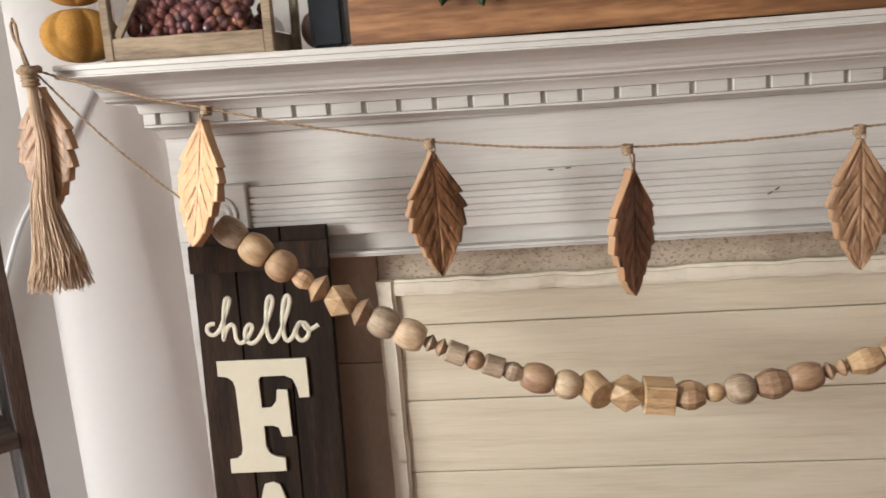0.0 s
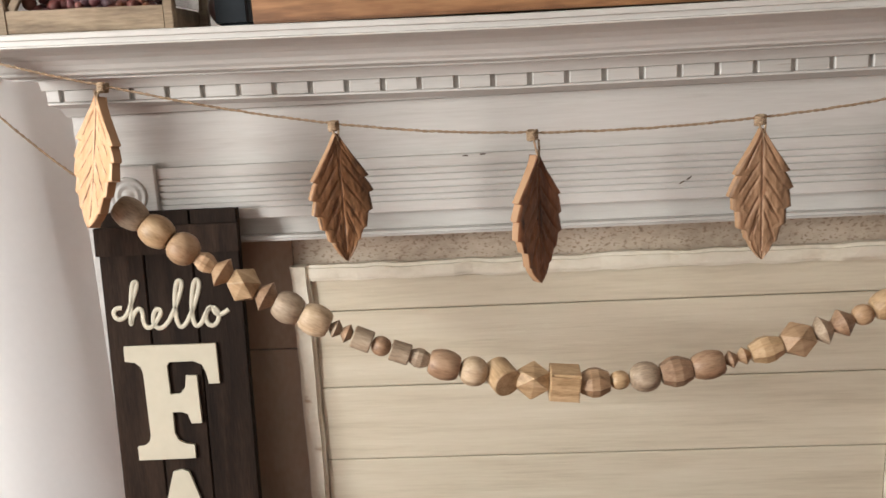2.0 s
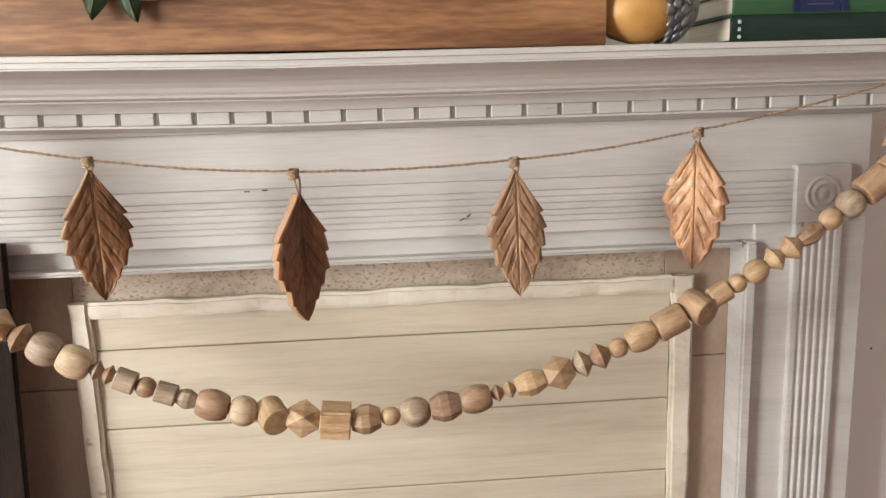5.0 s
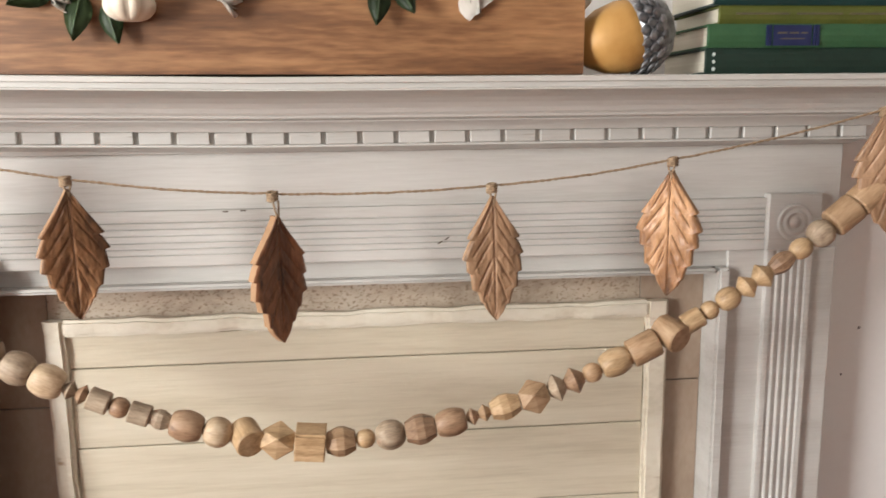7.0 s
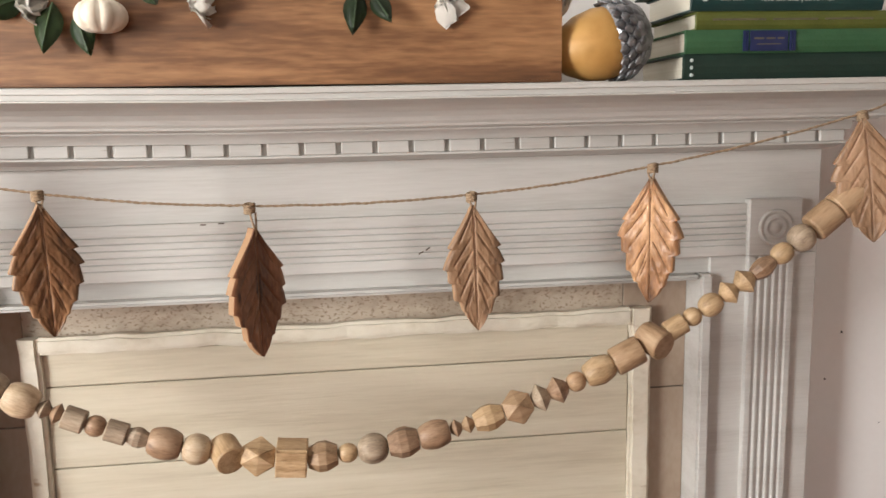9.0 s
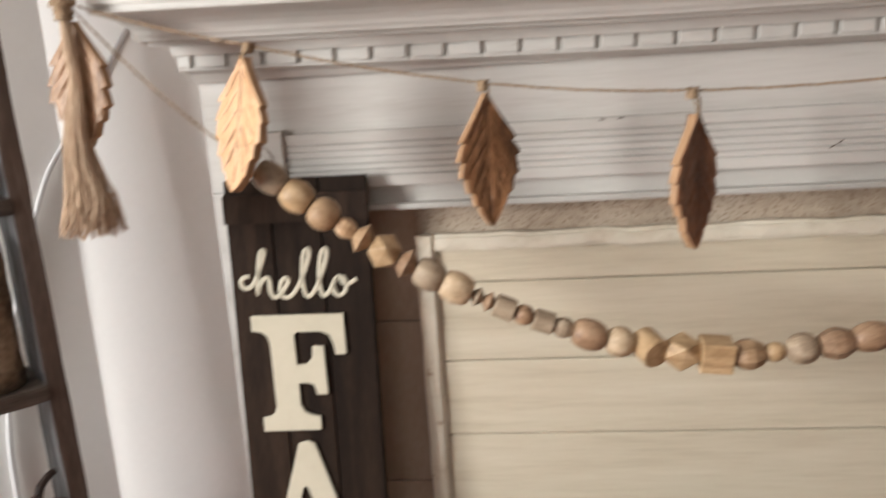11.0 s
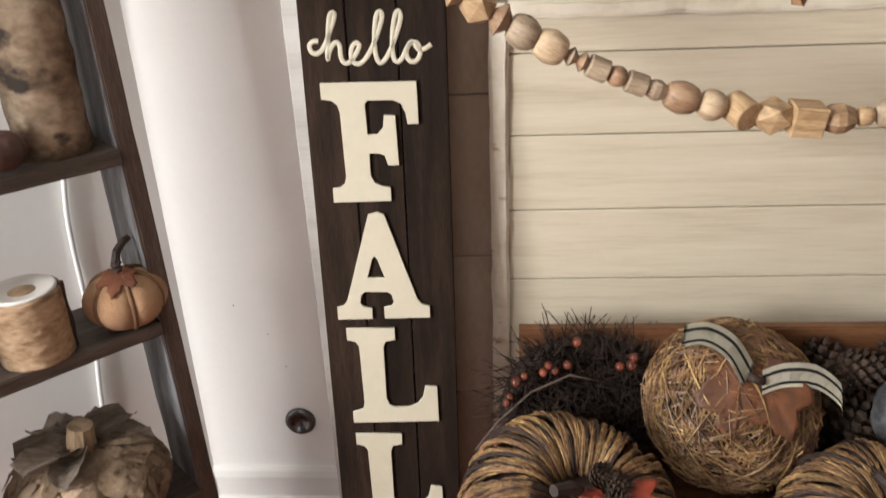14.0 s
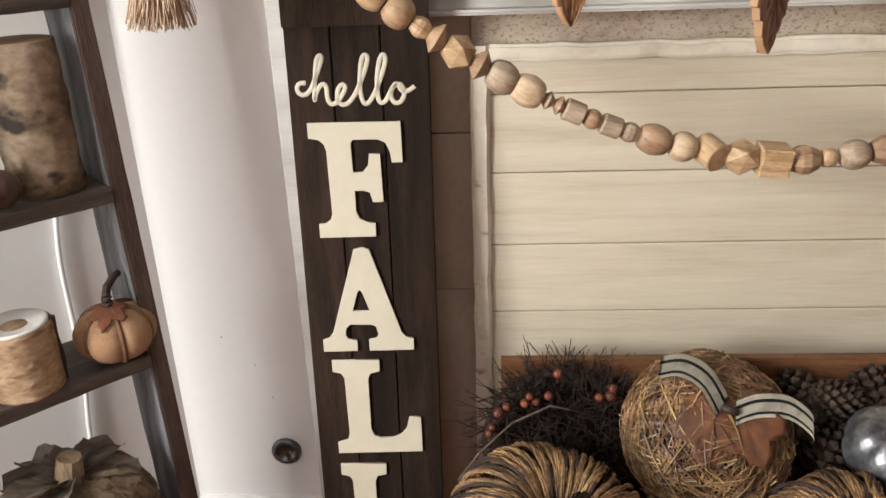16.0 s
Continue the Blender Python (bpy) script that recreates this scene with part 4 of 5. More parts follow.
for x, y, z, r, seed, rx in ((-0.06, 0.972, 1.402, 0.026, 1, 60), (0.118, 0.964, 1.408, 0.028, 2, 75), (0.405, 0.962, 1.41, 0.028, 3, 100), (0.553, 0.975, 1.418, 0.024, 4, 90), (-0.01, 0.985, 1.43, 0.03, 5, 40), (0.22, 1.0, 1.43, 0.035, 6, 30)):
    flower(pose(x, y, z, rx, 0, seed * 50), r, seed)
for x, y, z, s, rx, ry in ((-0.03, 0.965, 1.412, 0.055, -25, 12), (-0.005, 0.96, 1.402, 0.048, -15, -14), (0.305, 0.962, 1.425, 0.05, -20, 8), (0.322, 0.965, 1.422, 0.042, -35, -30), (0.07, 0.967, 1.43, 0.04, -60, -35), (-0.06, 0.972, 1.42, 0.055, -30, 65)):
    foliage(pose(x, y, z, rx, ry, 0), s)

# acorn ornament lying on its side
acorn = thing("acorn_ornament", pose(0.592, 1.01, TOP), "gold acorn ornament with a scaly silver cap beside the planter", "ornament")
body = lathe([(0.004, -0.062), (0.014, -0.055), (0.028, -0.042), (0.04, -0.02), (0.0455, 0.005), (0.044, 0.025), (0.036, 0.04)], 32)
part("nut", moved(body, pose(0.008, 0, 0.0455, 0, 78, 0)), GOLD, acorn, smooth=True)
cap = lathe([(0.044, 0.018), (0.0485, 0.03), (0.046, 0.048), (0.036, 0.062), (0.018, 0.071), (0.004, 0.074)], 28)
part("cap", moved(cap, pose(0.008, 0, 0.0465, 0, 78, 0)), SILVER, acorn, smooth=True)
for j in range(6):
    z, r, n = 0.024 + 0.0085 * j, (0.0475, 0.0485, 0.0465, 0.0415, 0.0335, 0.022)[j], (20, 20, 18, 15, 12, 8)[j]
    for k in range(n):
        sc = lathe([(0.0005, -0.010), (0.005, -0.006), (0.0075, 0.0), (0.0055, 0.006), (0.0005, 0.0095)], 8)
        moved(sc, Matrix.Diagonal((1, 0.5, 1, 1)))
        a = 360 * (k + 0.5 * (j % 2)) / n
        part("cap_scale", moved(sc, pose(0.008, 0, 0.0465, 0, 78, 0) @ pose(0, 0, 0, 0, 0, a) @ pose(0, -r, z, -25 - 9 * j, 0, 0)), SILVER, acorn, smooth=True)


def book(name, x0, x1, y0, z0, z1, cover, label):
    """A closed book lying flat, spine to the room."""
    b = thing(name, pose(x0, y0, z0), label, "book", "stacked books on the mantel")
    w, h, d = x1 - x0, z1 - z0, 0.155
    spine = [(0.003, 0.0), (0.0, 0.25 * h), (-0.0012, 0.5 * h), (0.0, 0.75 * h), (0.003, h), (0.007, h), (0.006, 0.5 * h), (0.007, 0)]
    part("spine", loft([[(x, y, z) for y, z in spine] for x in (0, w)]), cover, b, smooth=False)
    part("cover", block(0, w, 0.0072, d, 0, 0.0026, 0.0006), cover, b)
    part("cover", block(0, w, 0.0072, d, h - 0.0026, h, 0.0006), cover, b)
    part("page_block", block(0.004, w - 0.004, 0.0075, d - 0.004, 0.0028, h - 0.0028, 0), PAGES, b)
    return b


def bars(b, runs, z, tall, mat=None):
    for x0, x1 in runs:
        part("spine_mark", block(x0, x1, -0.0022, -0.0009, z - tall / 2, z + tall / 2, 0), mat or PALE_INK, b)


b1 = book("dark_book", 0.709, 0.988, 0.984, TOP, 1.3497, BOOK_DARK, "thick dark green cloth book at the foot of the stack")
for z in (0.006, 0.015, 0.024):
    part("spine_mark", moved(lathe([(0.0005, 0), (0.0024, 0.0002), (0.0024, 0.0006), (0.0005, 0.001)], 10), pose(0.009, -0.0005, z, 90, 0, 0)), PALE_INK, b1)
b2 = book("green_book", 0.710, 0.994, 0.982, 1.3499, 1.3787, BOOK_GREEN, "bright green cloth book with a blue spine label")
part("spine_label", block(0.083, 0.133, -0.0021, -0.0008, 0.002, 0.027, 0), BLUE, b2, "blue spine label with gilt bands")
bars(b2, ((0.0735, 0.0775), (0.0785, 0.0805), (0.1355, 0.1385), (0.1395, 0.1435)), 0.0145, 0.025, BLUE)
bars(b2, ((0.088, 0.101), (0.104, 0.116), (0.119, 0.128)), 0.0175, 0.0022, GILT)
bars(b2, ((0.092, 0.124),), 0.0105, 0.0014, GILT)
b3 = book("olive_book", 0.726, 0.983, 0.988, 1.3789, 1.4017, BOOK_OLIVE, "olive green cloth book with faint spine lettering")
bars(b3, ((0.02, 0.09), (0.1, 0.16), (0.17, 0.235)), 0.0125, 0.0022, GILT)
b4 = book("teal_book", 0.718, 0.974, 0.986, 1.4019, 1.4337, BOOK_TEAL, "dark teal hardback book with pale spine title")
bars(b4, ((0.014, 0.019),), 0.0145, 0.0065)
bars(b4, ((0.037, 0.05), (0.053, 0.067)), 0.0138, 0.0028)
bars(b4, ((0.212, 0.248),), 0.0145, 0.0013)
fc = bpy.data.curves.new("title", "FONT")
fc.body, fc.size, fc.extrude = "love the one you're with", 0.0098, 0.0004
tmp = bpy.data.objects.new("tmp", fc)
me = bpy.data.meshes.new_from_object(tmp)
bpy.data.objects.remove(tmp)
me.materials.clear()
me.materials.append(PALE_INK)
title = new("title", me)
title.parent = b4
title.matrix_basis = pose(0.09, -0.0016, 0.0115, 90, 0, 0)
b5 = book("pale_book", 0.702, 0.958, 0.99, 1.4339, 1.453, BOOK_DARK, "dark green book on top of the stack")

gourd = thing("brown_gourd", pose(1.016, 1.085, TOP), "round dark brown gourd behind the books", "gourd")
part("rind", pumpkin(0.058, 0.05, 10, 0.05), DARKBROWN, gourd, smooth=True)
part("stem", stalk([(0, 0, 0.09), (0, 0, 0.105), (0.004, 0, 0.115)], 0.008, 0.006), CUTWOOD, gourd)

# stack of two knitted pumpkins
for i, (x, y, z, r) in enumerate(((-0.516, 1.02, TOP + 0.0106, 0.049), (-0.514, 1.018, TOP + 0.0818, 0.042))):
    p = thing("knit_pumpkin", pose(x, y, z), "mustard yellow knitted pumpkin at the end of the mantel", "pumpkin", "knitted pumpkins")
    part("rind", moved(pumpkin(r, r * 0.74, 6, 0.2, 60, dent=0.1), pose(0, 0, 0, 0, 0, 12 + 40 * i)), MUSTARD, p, smooth=True)
    if i:
        part("stem", stalk([(0, 0, 0.055), (0, 0, 0.07), (0.004, 0, 0.082)], 0.008, 0.006), CUTWOOD, p)

# glazed wooden case with dried berries
case = thing("terrarium_case", pose(-0.356, 1.06, TOP + 0.0076, 0, 0.9, 0), "weathered wooden glazed case filled with dried red berries", "terrarium")
part("base_rail", rough_block(-0.1085, 0.09, -0.0745, -0.062, 0, 0.0275, 0.0015, 8, 0.0008, 0, 1), CRATEWOOD, case)
part("base_rail", rough_block(-0.1085, 0.09, 0.062, 0.0745, 0, 0.0275, 0.0015, 4, 0.0008, 0, 2), CRATEWOOD, case)
for x0 in (-0.108, 0.0785):
    part("base_rail", rough_block(x0, x0 + 0.012, -0.0615, 0.0615, 0, 0.0275, 0.0015, 4, 0.0008, 1, 3), CRATEWOOD, case)
part("floor_board", block(-0.0955, 0.078, -0.0615, 0.0615, 0.002, 0.008, 0), CRATEWOOD, case)
for x in (-0.1145, 0.0905):
    for y in (-0.069, 0.0575):
        part("post", rough_block(x, x + 0.0125, y - 0.007, y + 0.005, 0, 0.15, 0.0015, 6, 0.0007, 2, int(x * 99)), CRATEWOOD, case)
part("brace", moved(rough_block(-0.005, 0.005, -0.003, 0.003, 0, 0.075, 0.001, 5, 0.0004, 2, 5), pose(-0.098, -0.0685, 0.028, 0, 32, 0)), CRATEWOOD, case)
part("top_rail", rough_block(-0.1145, 0.103, -0.076, -0.064, 0.1505, 0.164, 0.0015, 6, 0.0007, 0, 6), CRATEWOOD, case)
part("top_rail", rough_block(-0.1145, 0.103, 0.0525, 0.0645, 0.1505, 0.164, 0.0015, 6, 0.0007, 0, 7), CRATEWOOD, case)
pane = part("pane", block(-0.101, 0.0895, -0.0665, -0.0645, 0.028, 0.15, 0), GLASS, case, "clear glass pane")
pane.visible_shadow = False
pane = part("pane", block(0.0955, 0.0975, -0.063, 0.051, 0.028, 0.15, 0), GLASS, case, "clear glass pane")
pane.visible_shadow = False
fill = thing("dried_berries", pose(-0.356, 1.06, TOP + 0.0168), "heap of dried red and orange berries inside the glazed case", "dried berries", kind="stuff")
rng = random.Random(12)
bm = bmesh.new()
for k in range(300):
    r = rng.uniform(0.0065, 0.009)
    front = k < 170
    x = rng.uniform(-0.085, 0.07)
    z = rng.uniform(r, 0.066)
    y = rng.uniform(-0.054, -0.04) if front else rng.uniform(-0.04, 0.05)
    moved_b = lathe([(0.12 * r, -r), (0.75 * r, -0.68 * r), (r, 0), (0.78 * r, 0.66 * r), (0.15 * r, 0.85 * r)], 9, wave=lambda a, q, h: q * (1 + 0.08 * math.sin(5 * a)))
    moved(moved_b, pose(x, y, z, rng.uniform(0, 180), rng.uniform(0, 180), 0))
    me = bpy.data.meshes.new("tmp")
    moved_b.to_mesh(me)
    moved_b.free()
    bm.from_mesh(me)
    bpy.data.meshes.remove(me)
heap = part("berry_heap", bm, POTPOURRI, fill, smooth=True)

dark = thing("dark_gourd", pose(-0.212, 1.1, TOP + 0.006), "small dark brown gourd between case and planter", "gourd")
part("rind", pumpkin(0.034, 0.03, 8, 0.08), DARKBROWN, dark, smooth=True)
vase = thing("dark_bottle", pose(-0.196, 1.05, TOP + 0.0056), "dark blue-black square glass bottle beside the planter", "bottle")
part("glass_body", block(-0.022, 0.024, -0.022, 0.022, 0, 0.14, 0.006, 3), BOTTLE, vase, smooth=False)
part("neck", moved(lathe([(0.011, 0), (0.010, 0.01), (0.010, 0.03), (0.013, 0.034), (0.013, 0.04), (0.004, 0.041)], 16), pose(0, 0, 0.14)), BOTTLE, vase, smooth=True)

# ---- the cord and small things on the wall ----
cord = thing("white_cord", pose(-0.75, WALL, 0), "thin white cable running down the slanting wall", "cable")
pts = [(-0.585, 1.2265, 1.34), (-0.62, 1.2265, 1.297), (-0.662, 1.2265, 1.24), (-0.715, 1.2265, 1.17), (-0.742, 1.225, 1.14), (-0.770, 1.203, 1.085), (-0.802, 1.171, 0.975), (-0.829, 1.144, 0.86), (-0.846, 1.127, 0.75), (-0.854, 1.119, 0.665), (-0.856, 1.117, 0.56), (-0.858, 1.115, 0.46), (-0.868, 1.104, 0.335), (-0.876, 1.09, 0.12), (-0.87, 1.08, 0.006)]
fine = []
for i in range(len(pts) - 1):
    p = [Vector(pts[min(max(j, 0), len(pts) - 1)]) for j in (i - 1, i, i + 1, i + 2)]
    for k in range(5):
        t = k / 5
        fine.append(0.5 * ((2 * p[1]) + (p[2] - p[0]) * t + (2 * p[0] - 5 * p[1] + 4 * p[2] - p[3]) * t * t + (3 * p[1] - p[0] - 3 * p[2] + p[3]) * t ** 3))
part("cable", moved(tube(fine, 0.0042, 8), Matrix.Translation((0.75, -WALL, 0))), CORDMAT, cord, smooth=True)
plate = thing("gas_key_plate", pose(-0.562, WALL - 0.0004, 0.207, 90, 0, 0), "round dark chrome gas valve plate with a square key hole", "valve plate")
part("rim", lathe([(0.016, 0.0), (0.0295, 0.0), (0.0292, 0.004), (0.025, 0.0075), (0.018, 0.0085), (0.0165, 0.006)], 32), STEEL, plate, smooth=True)
part("key_hole", lathe([(0.0005, 0.0005), (0.0162, 0.001), (0.0162, 0.0045), (0.0005, 0.0045)], 24), STEEL, plate, smooth=False)
part("socket", block(-0.0085, 0.0085, -0.007, 0.007, 0.0047, 0.0056, 0.001), BLACK, plate)
for x, z, r in ((1.106, 0.906, 0.0024), (1.08, 0.825, 0.002), (1.185, 0.74, 0.0012), (-0.655, 0.46, 0.0012), (-0.60, 0.40, 0.001), (-0.575, 0.33, 0.0011)):
    tagged(emit(moved(lathe([(0.0003, 0), (r, 0.0002), (r * 0.9, 0.0008), (0.0003, 0.0011)], 8), pose(x, WALL + 0.0001, z, 90, 0, 0)), "nail_head", BLACK), "tiny dark nail head in the plaster", "nail", "nails in the wall")
# paint nicks on the reeded board
RAWNICK = surface("bare_wood_nick", [(0.05, 0.035, 0.025), (0.16, 0.12, 0.09)], 60, rough=0.8)
for x, z, a in ((0.398, 1.0905, 35), (0.388, 1.085, 30), (0.108, 1.1385, 2), (0.083, 1.1375, 0)):
    tagged(emit(moved(block(-0.004, 0.004, -0.0005, 0.0006, -0.001, 0.001, 0.0004), pose(x, FACE - 0.0003, z, 0, -a, 0)), "paint_nick", RAWNICK), "small dark nick in the white paint", "nick", "nicks in the paint")

# ---- the ladder shelf in the recess ----
# local: x along the rungs, y away from the room, z up; it leans back
ladder = thing("ladder_shelf", pose(-0.674, 1.0, 0, 0, 0, 45), "weathered grey wooden ladder shelf leaning in the corner", "ladder shelf")
LL = 0.34
# darker brown for the rail's front, painting in its shaded side
RAILEDGE = surface("dim_rail_edge", [(0.04, 0.024, 0.017), (0.085, 0.056, 0.042), (0.15, 0.11, 0.09)], 5, (8, 8, 0.7), 0.75, 0.6)
lean = lambda z: 0.058 * z - 0.021
for k, x in enumerate((-0.0, -LL - 0.035)):
    x -= 0.017
    rail = rough_block(x, x + 0.024, -0.038, 0.062, 0, 1.72, 0.003, 34, 0.0022, 2, 11 + k)
    edge = rough_block(x - 0.0004, x + 0.0245, -0.044, -0.0382, 0, 1.72, 0.002, 34, 0.0014, 2, 15 + k)
    for bm_r in (rail, edge):
        for v in bm_r.verts:
            v.co.y += lean(v.co.z)
    rail = part("rail", rail, GREYWOOD, ladder, "weathered grey rail with blue sky light put into its colour")
    part("worn_edge", edge, RAILEDGE, rail, "brown front edge of the rail, coloured darker as its shaded side")
SHELVES = [(1.092, 0.05), (0.838, 0.07), (0.584, 0.085), (0.287, 0.10)]
for n, (z, d) in enumerate(SHELVES):
    y = lean(z)
    part("shelf", rough_block(-LL - 0.0275, -0.0178, y - 0.047, y + d, z - 0.021, z, 0.002, 16, 0.0012, 0, 30 + n), SHELFWOOD, ladder)
CUTSTEM = surface("split_stem_wood", [(0.13, 0.085, 0.05), (0.30, 0.21, 0.13), (0.40, 0.30, 0.20)], 12, (4, 4, 1), 0.8, 0.7)
CHIPGREY = surface("grey_husk", [(0.12, 0.09, 0.07), (0.31, 0.255, 0.205), (0.48, 0.42, 0.36)], 14, (1, 3, 2), 0.9, 0.8, vary=0.15)
LADDER = pose(-0.674, 1.0, 0, 0, 0, 45)


def on_shelf(n, x, y, turn=0):
    z, d = SHELVES[n]
    return LADDER @ pose(x, lean(z) + y, z + 0.0008, 0, 0, turn)


# birch log, upright
log = thing("birch_log", on_shelf(1, -0.078, 0.012), "upright sawn birch log with flaking bark on the ladder shelf", "log")
prof = [(0.047 + 0.0012 * math.sin(i * 1.7), 0.196 * i / 14) for i in range(15)]
bark = lathe(prof, 40, wave=lambda a, r, z: r * (1 + 0.05 * noise.noise(Vector((math.cos(a) * 2, math.sin(a) * 2, z * 26))) + 0.025 * noise.noise(Vector((math.cos(a) * 9, math.sin(a) * 9, z * 70)))))
part("bark", bark, BARK, log, smooth=True)
part("sawn_end", moved(lathe([(0.0005, 0), (0.0435, 0), (0.0425, 0.0012), (0.0005, 0.0016)], 32), pose(0, 0, 0.196)), CUTWOOD, log)
ball = thing("brown_gourd", on_shelf(1, -0.152, -0.028), "small glossy brown gourd beside the birch log", "gourd")
part("rind", pumpkin(0.03, 0.027, 8, 0.06), DARKBROWN, ball, smooth=True)
part("stem", stalk([(0, 0, 0.05), (0.002, 0, 0.06), (0.006, 0, 0.066)], 0.004, 0.003), TWIG, ball)
# birch candle
candle = thing("birch_candle", on_shelf(2, -0.172, -0.008) @ Matrix.Diagonal((1, 1, 0.9, 1)), "white candle wrapped in pale birch bark", "candle")
part("bark_wrap", lathe([(0.0465, 0.106 * i / 26) for i in range(27)], 64, wave=lambda a, r, z: r * (1 + 0.022 * noise.noise(Vector((math.cos(a) * 3, math.sin(a) * 3, z * 150))) + 0.02 * noise.noise(Vector((math.cos(a) * 8, math.sin(a) * 8, z * 60))))), BARK_PALE, candle, smooth=True)
part("bark_edge", rough_block(-0.004, 0.004, -0.0035, 0.0035, 0, 0.108, 0.001, 14, 0.0022, 2, 4), VINE_AND_GAP, candle).matrix_basis = pose(0.044, -0.014, 0)
part("wax", lathe([(0.0425, 0.1055), (0.043, 0.109), (0.040, 0.111), (0.034, 0.107), (0.0005, 0.105)], 32), WAX, candle, smooth=True)
# burlap pumpkin
bur = thing("burlap_pumpkin", on_shelf(2, -0.05, -0.022, 20) @ Matrix.Scale(1.03, 4), "tan burlap pumpkin with corded seams and a twig stem", "pumpkin")
part("rind", pumpkin(0.056, 0.042, 6, 0.14, 60, dent=0.2), CLOTH, bur, smooth=True)
seams = bmesh.new()
for k in range(6):
    a = math.pi / 3 * k
    pts = []
    for i in range(13):
        t = math.pi * (0.08 + 0.86 * i / 12)
        r, z = math.sin(t) * 0.056 * 0.885, 0.042 + math.cos(t) * 0.042
        pts.append((r * math.cos(a), r * math.sin(a), z))
    tube(pts, 0.0034, 6, seams)
part("seam_cord", seams, SEAM, bur, smooth=True)
part("stem", stalk([(0, 0, 0.07), (-0.002, 0.004, 0.09), (0.006, 0.006, 0.106), (0.02, 0.006, 0.116), (0.03, 0.006, 0.118)], 0.0065, 0.0045), VINE_AND_GAP, bur)
part("felt_leaf", moved(maple(0.04, -0.25, 3), pose(-0.004, -0.006, 0.0875, 0, 0, -60) @ pose(0, 0, 0, 106, 0, 0)), RUST, bur, "rust brown felt leaf", True)
curl = tube([(0.005 * math.cos(t * 1.3) - 0.014, 0.005 * math.sin(t * 1.3) - 0.016, 0.089 + 0.0016 * t) for t in range(14)], 0.0020, 5)
part("tendril", curl, VINE_AND_GAP, bur, smooth=True)
# large wood-chip pumpkin
chipk = thing("wood_chip_pumpkin", on_shelf(3, -0.158, -0.004), "large pumpkin covered in overlapping grey-brown wood chips", "pumpkin")
R, HH = 0.112, 0.074


def chip_skin(a, t, off):
    """A place on the ribbed round body: turn, angle from the top, height above the skin."""
    f = abs(math.sin(a * 4.0)) ** 0.7
    r = math.sin(t) ** 0.85 * R * (1 - 0.13 * (1 - f)) + off * math.sin(t)
    z = HH + math.cos(t) * HH * (1 - 0.22 * (1 - math.sin(t)) ** 2 * (math.cos(t) > 0)) + off * math.cos(t)
    return Vector((r * math.cos(a), r * math.sin(a), z))


part("core", loft([[chip_skin(2 * math.pi * i / 64, 0.05 + 2.9 * k / 20, -0.001) for i in range(64)] for k in range(21)]), CHIP, chipk, smooth=True)
rng = random.Random(77)
for k in range(230):
    a0, t0 = rng.uniform(0, 6.283), 0.25 + 2.3 * (k + rng.random()) / 230
    wa, wt = rng.uniform(0.07, 0.15) / max(0.45, math.sin(t0)), rng.uniform(0.14, 0.30)
    skew, seed = rng.uniform(-0.3, 0.3), rng.uniform(0, 50)
    grid = []
    for v in (-1, -0.6, 0, 0.6, 1):
        row = []
        for u in (-1, -0.5, 0, 0.5, 1):
            w = wa * (1 - 0.3 * abs(v) ** 3 + 0.35 * noise.noise(Vector((seed, v * 1.5, 0))))
            tt = t0 + wt * (v * (1 - 0.18 * u * u) + 0.25 * noise.noise(Vector((seed, u * 1.7, 5))))
            row.append(chip_skin(a0 + u * w + skew * wt * v, max(0.05, min(2.95, tt)), 0.0012 + 0.0016 * (v + 1) + 0.0022 * noise.noise(Vector((u * 1.2, v * 1.2, seed)))))
        grid.append(row)
    c = loft(grid, closed=False)
    bmesh.ops.solidify(c, geom=c.faces[:], thickness=0.0009)
    part("wood_chip", c, CHIP, chipk, smooth=True)
part("stem", stalk([(0, 0, HH * 1.5), (0.0, -0.002, HH * 1.85), (0.003, -0.004, HH * 2.15), (0.006, -0.006, HH * 2.4)], 0.023, 0.017, 10), CUTSTEM, chipk, smooth=False)
for turn, up, w, l in ((205, 42, 0.036, 0.085), (235, 24, 0.03, 0.075), (160, 34, 0.034, 0.075), (20, 22, 0.042, 0.08), (340, 8, 0.036, 0.085), (70, 15, 0.042, 0.085), (110, 25, 0.04, 0.08)):
    grid = []
    for i in range(8):
        u = i / 7
        ww = w * (0.45 + 0.75 * math.sin(math.pi * (0.12 + 0.72 * u))) * (1 + 0.25 * noise.noise(Vector((u * 4, turn, 0))))
        grid.append([(l * u + 0.01 + 0.006 * noise.noise(Vector((turn, s_ * 3, u * 2))), ww * s_ * 0.62, l * u * math.sin(radians(up)) + 0.014 * (s_ * s_) + 0.006 * noise.noise(Vector((turn, s_ * 2, u * 4))) - 0.03 * u * u) for s_ in (-1, -0.6, -0.2, 0.2, 0.6, 1)])
    c = loft(grid, closed=False)
    bmesh.ops.solidify(c, geom=c.faces[:], thickness=0.0012)
    part("husk_leaf", moved(c, pose(0, 0, HH * 1.83, 0, 0, turn)), CHIPGREY, chipk, "grey dried husk leaf", True)
# dark round gourd on the upper shelf
dk = thing("dark_pumpkin", on_shelf(0, -0.085, 0.0), "dark brown pumpkin with a gnarled stem on the upper shelf", "pumpkin")
part("rind", pumpkin(0.046, 0.036, 8, 0.09, 48), DARKBROWN, dk, smooth=True)
part("stem", stalk([(0, 0, 0.06), (0.002, 0, 0.078), (0.012, 0, 0.09)], 0.007, 0.005), TWIG, dk)
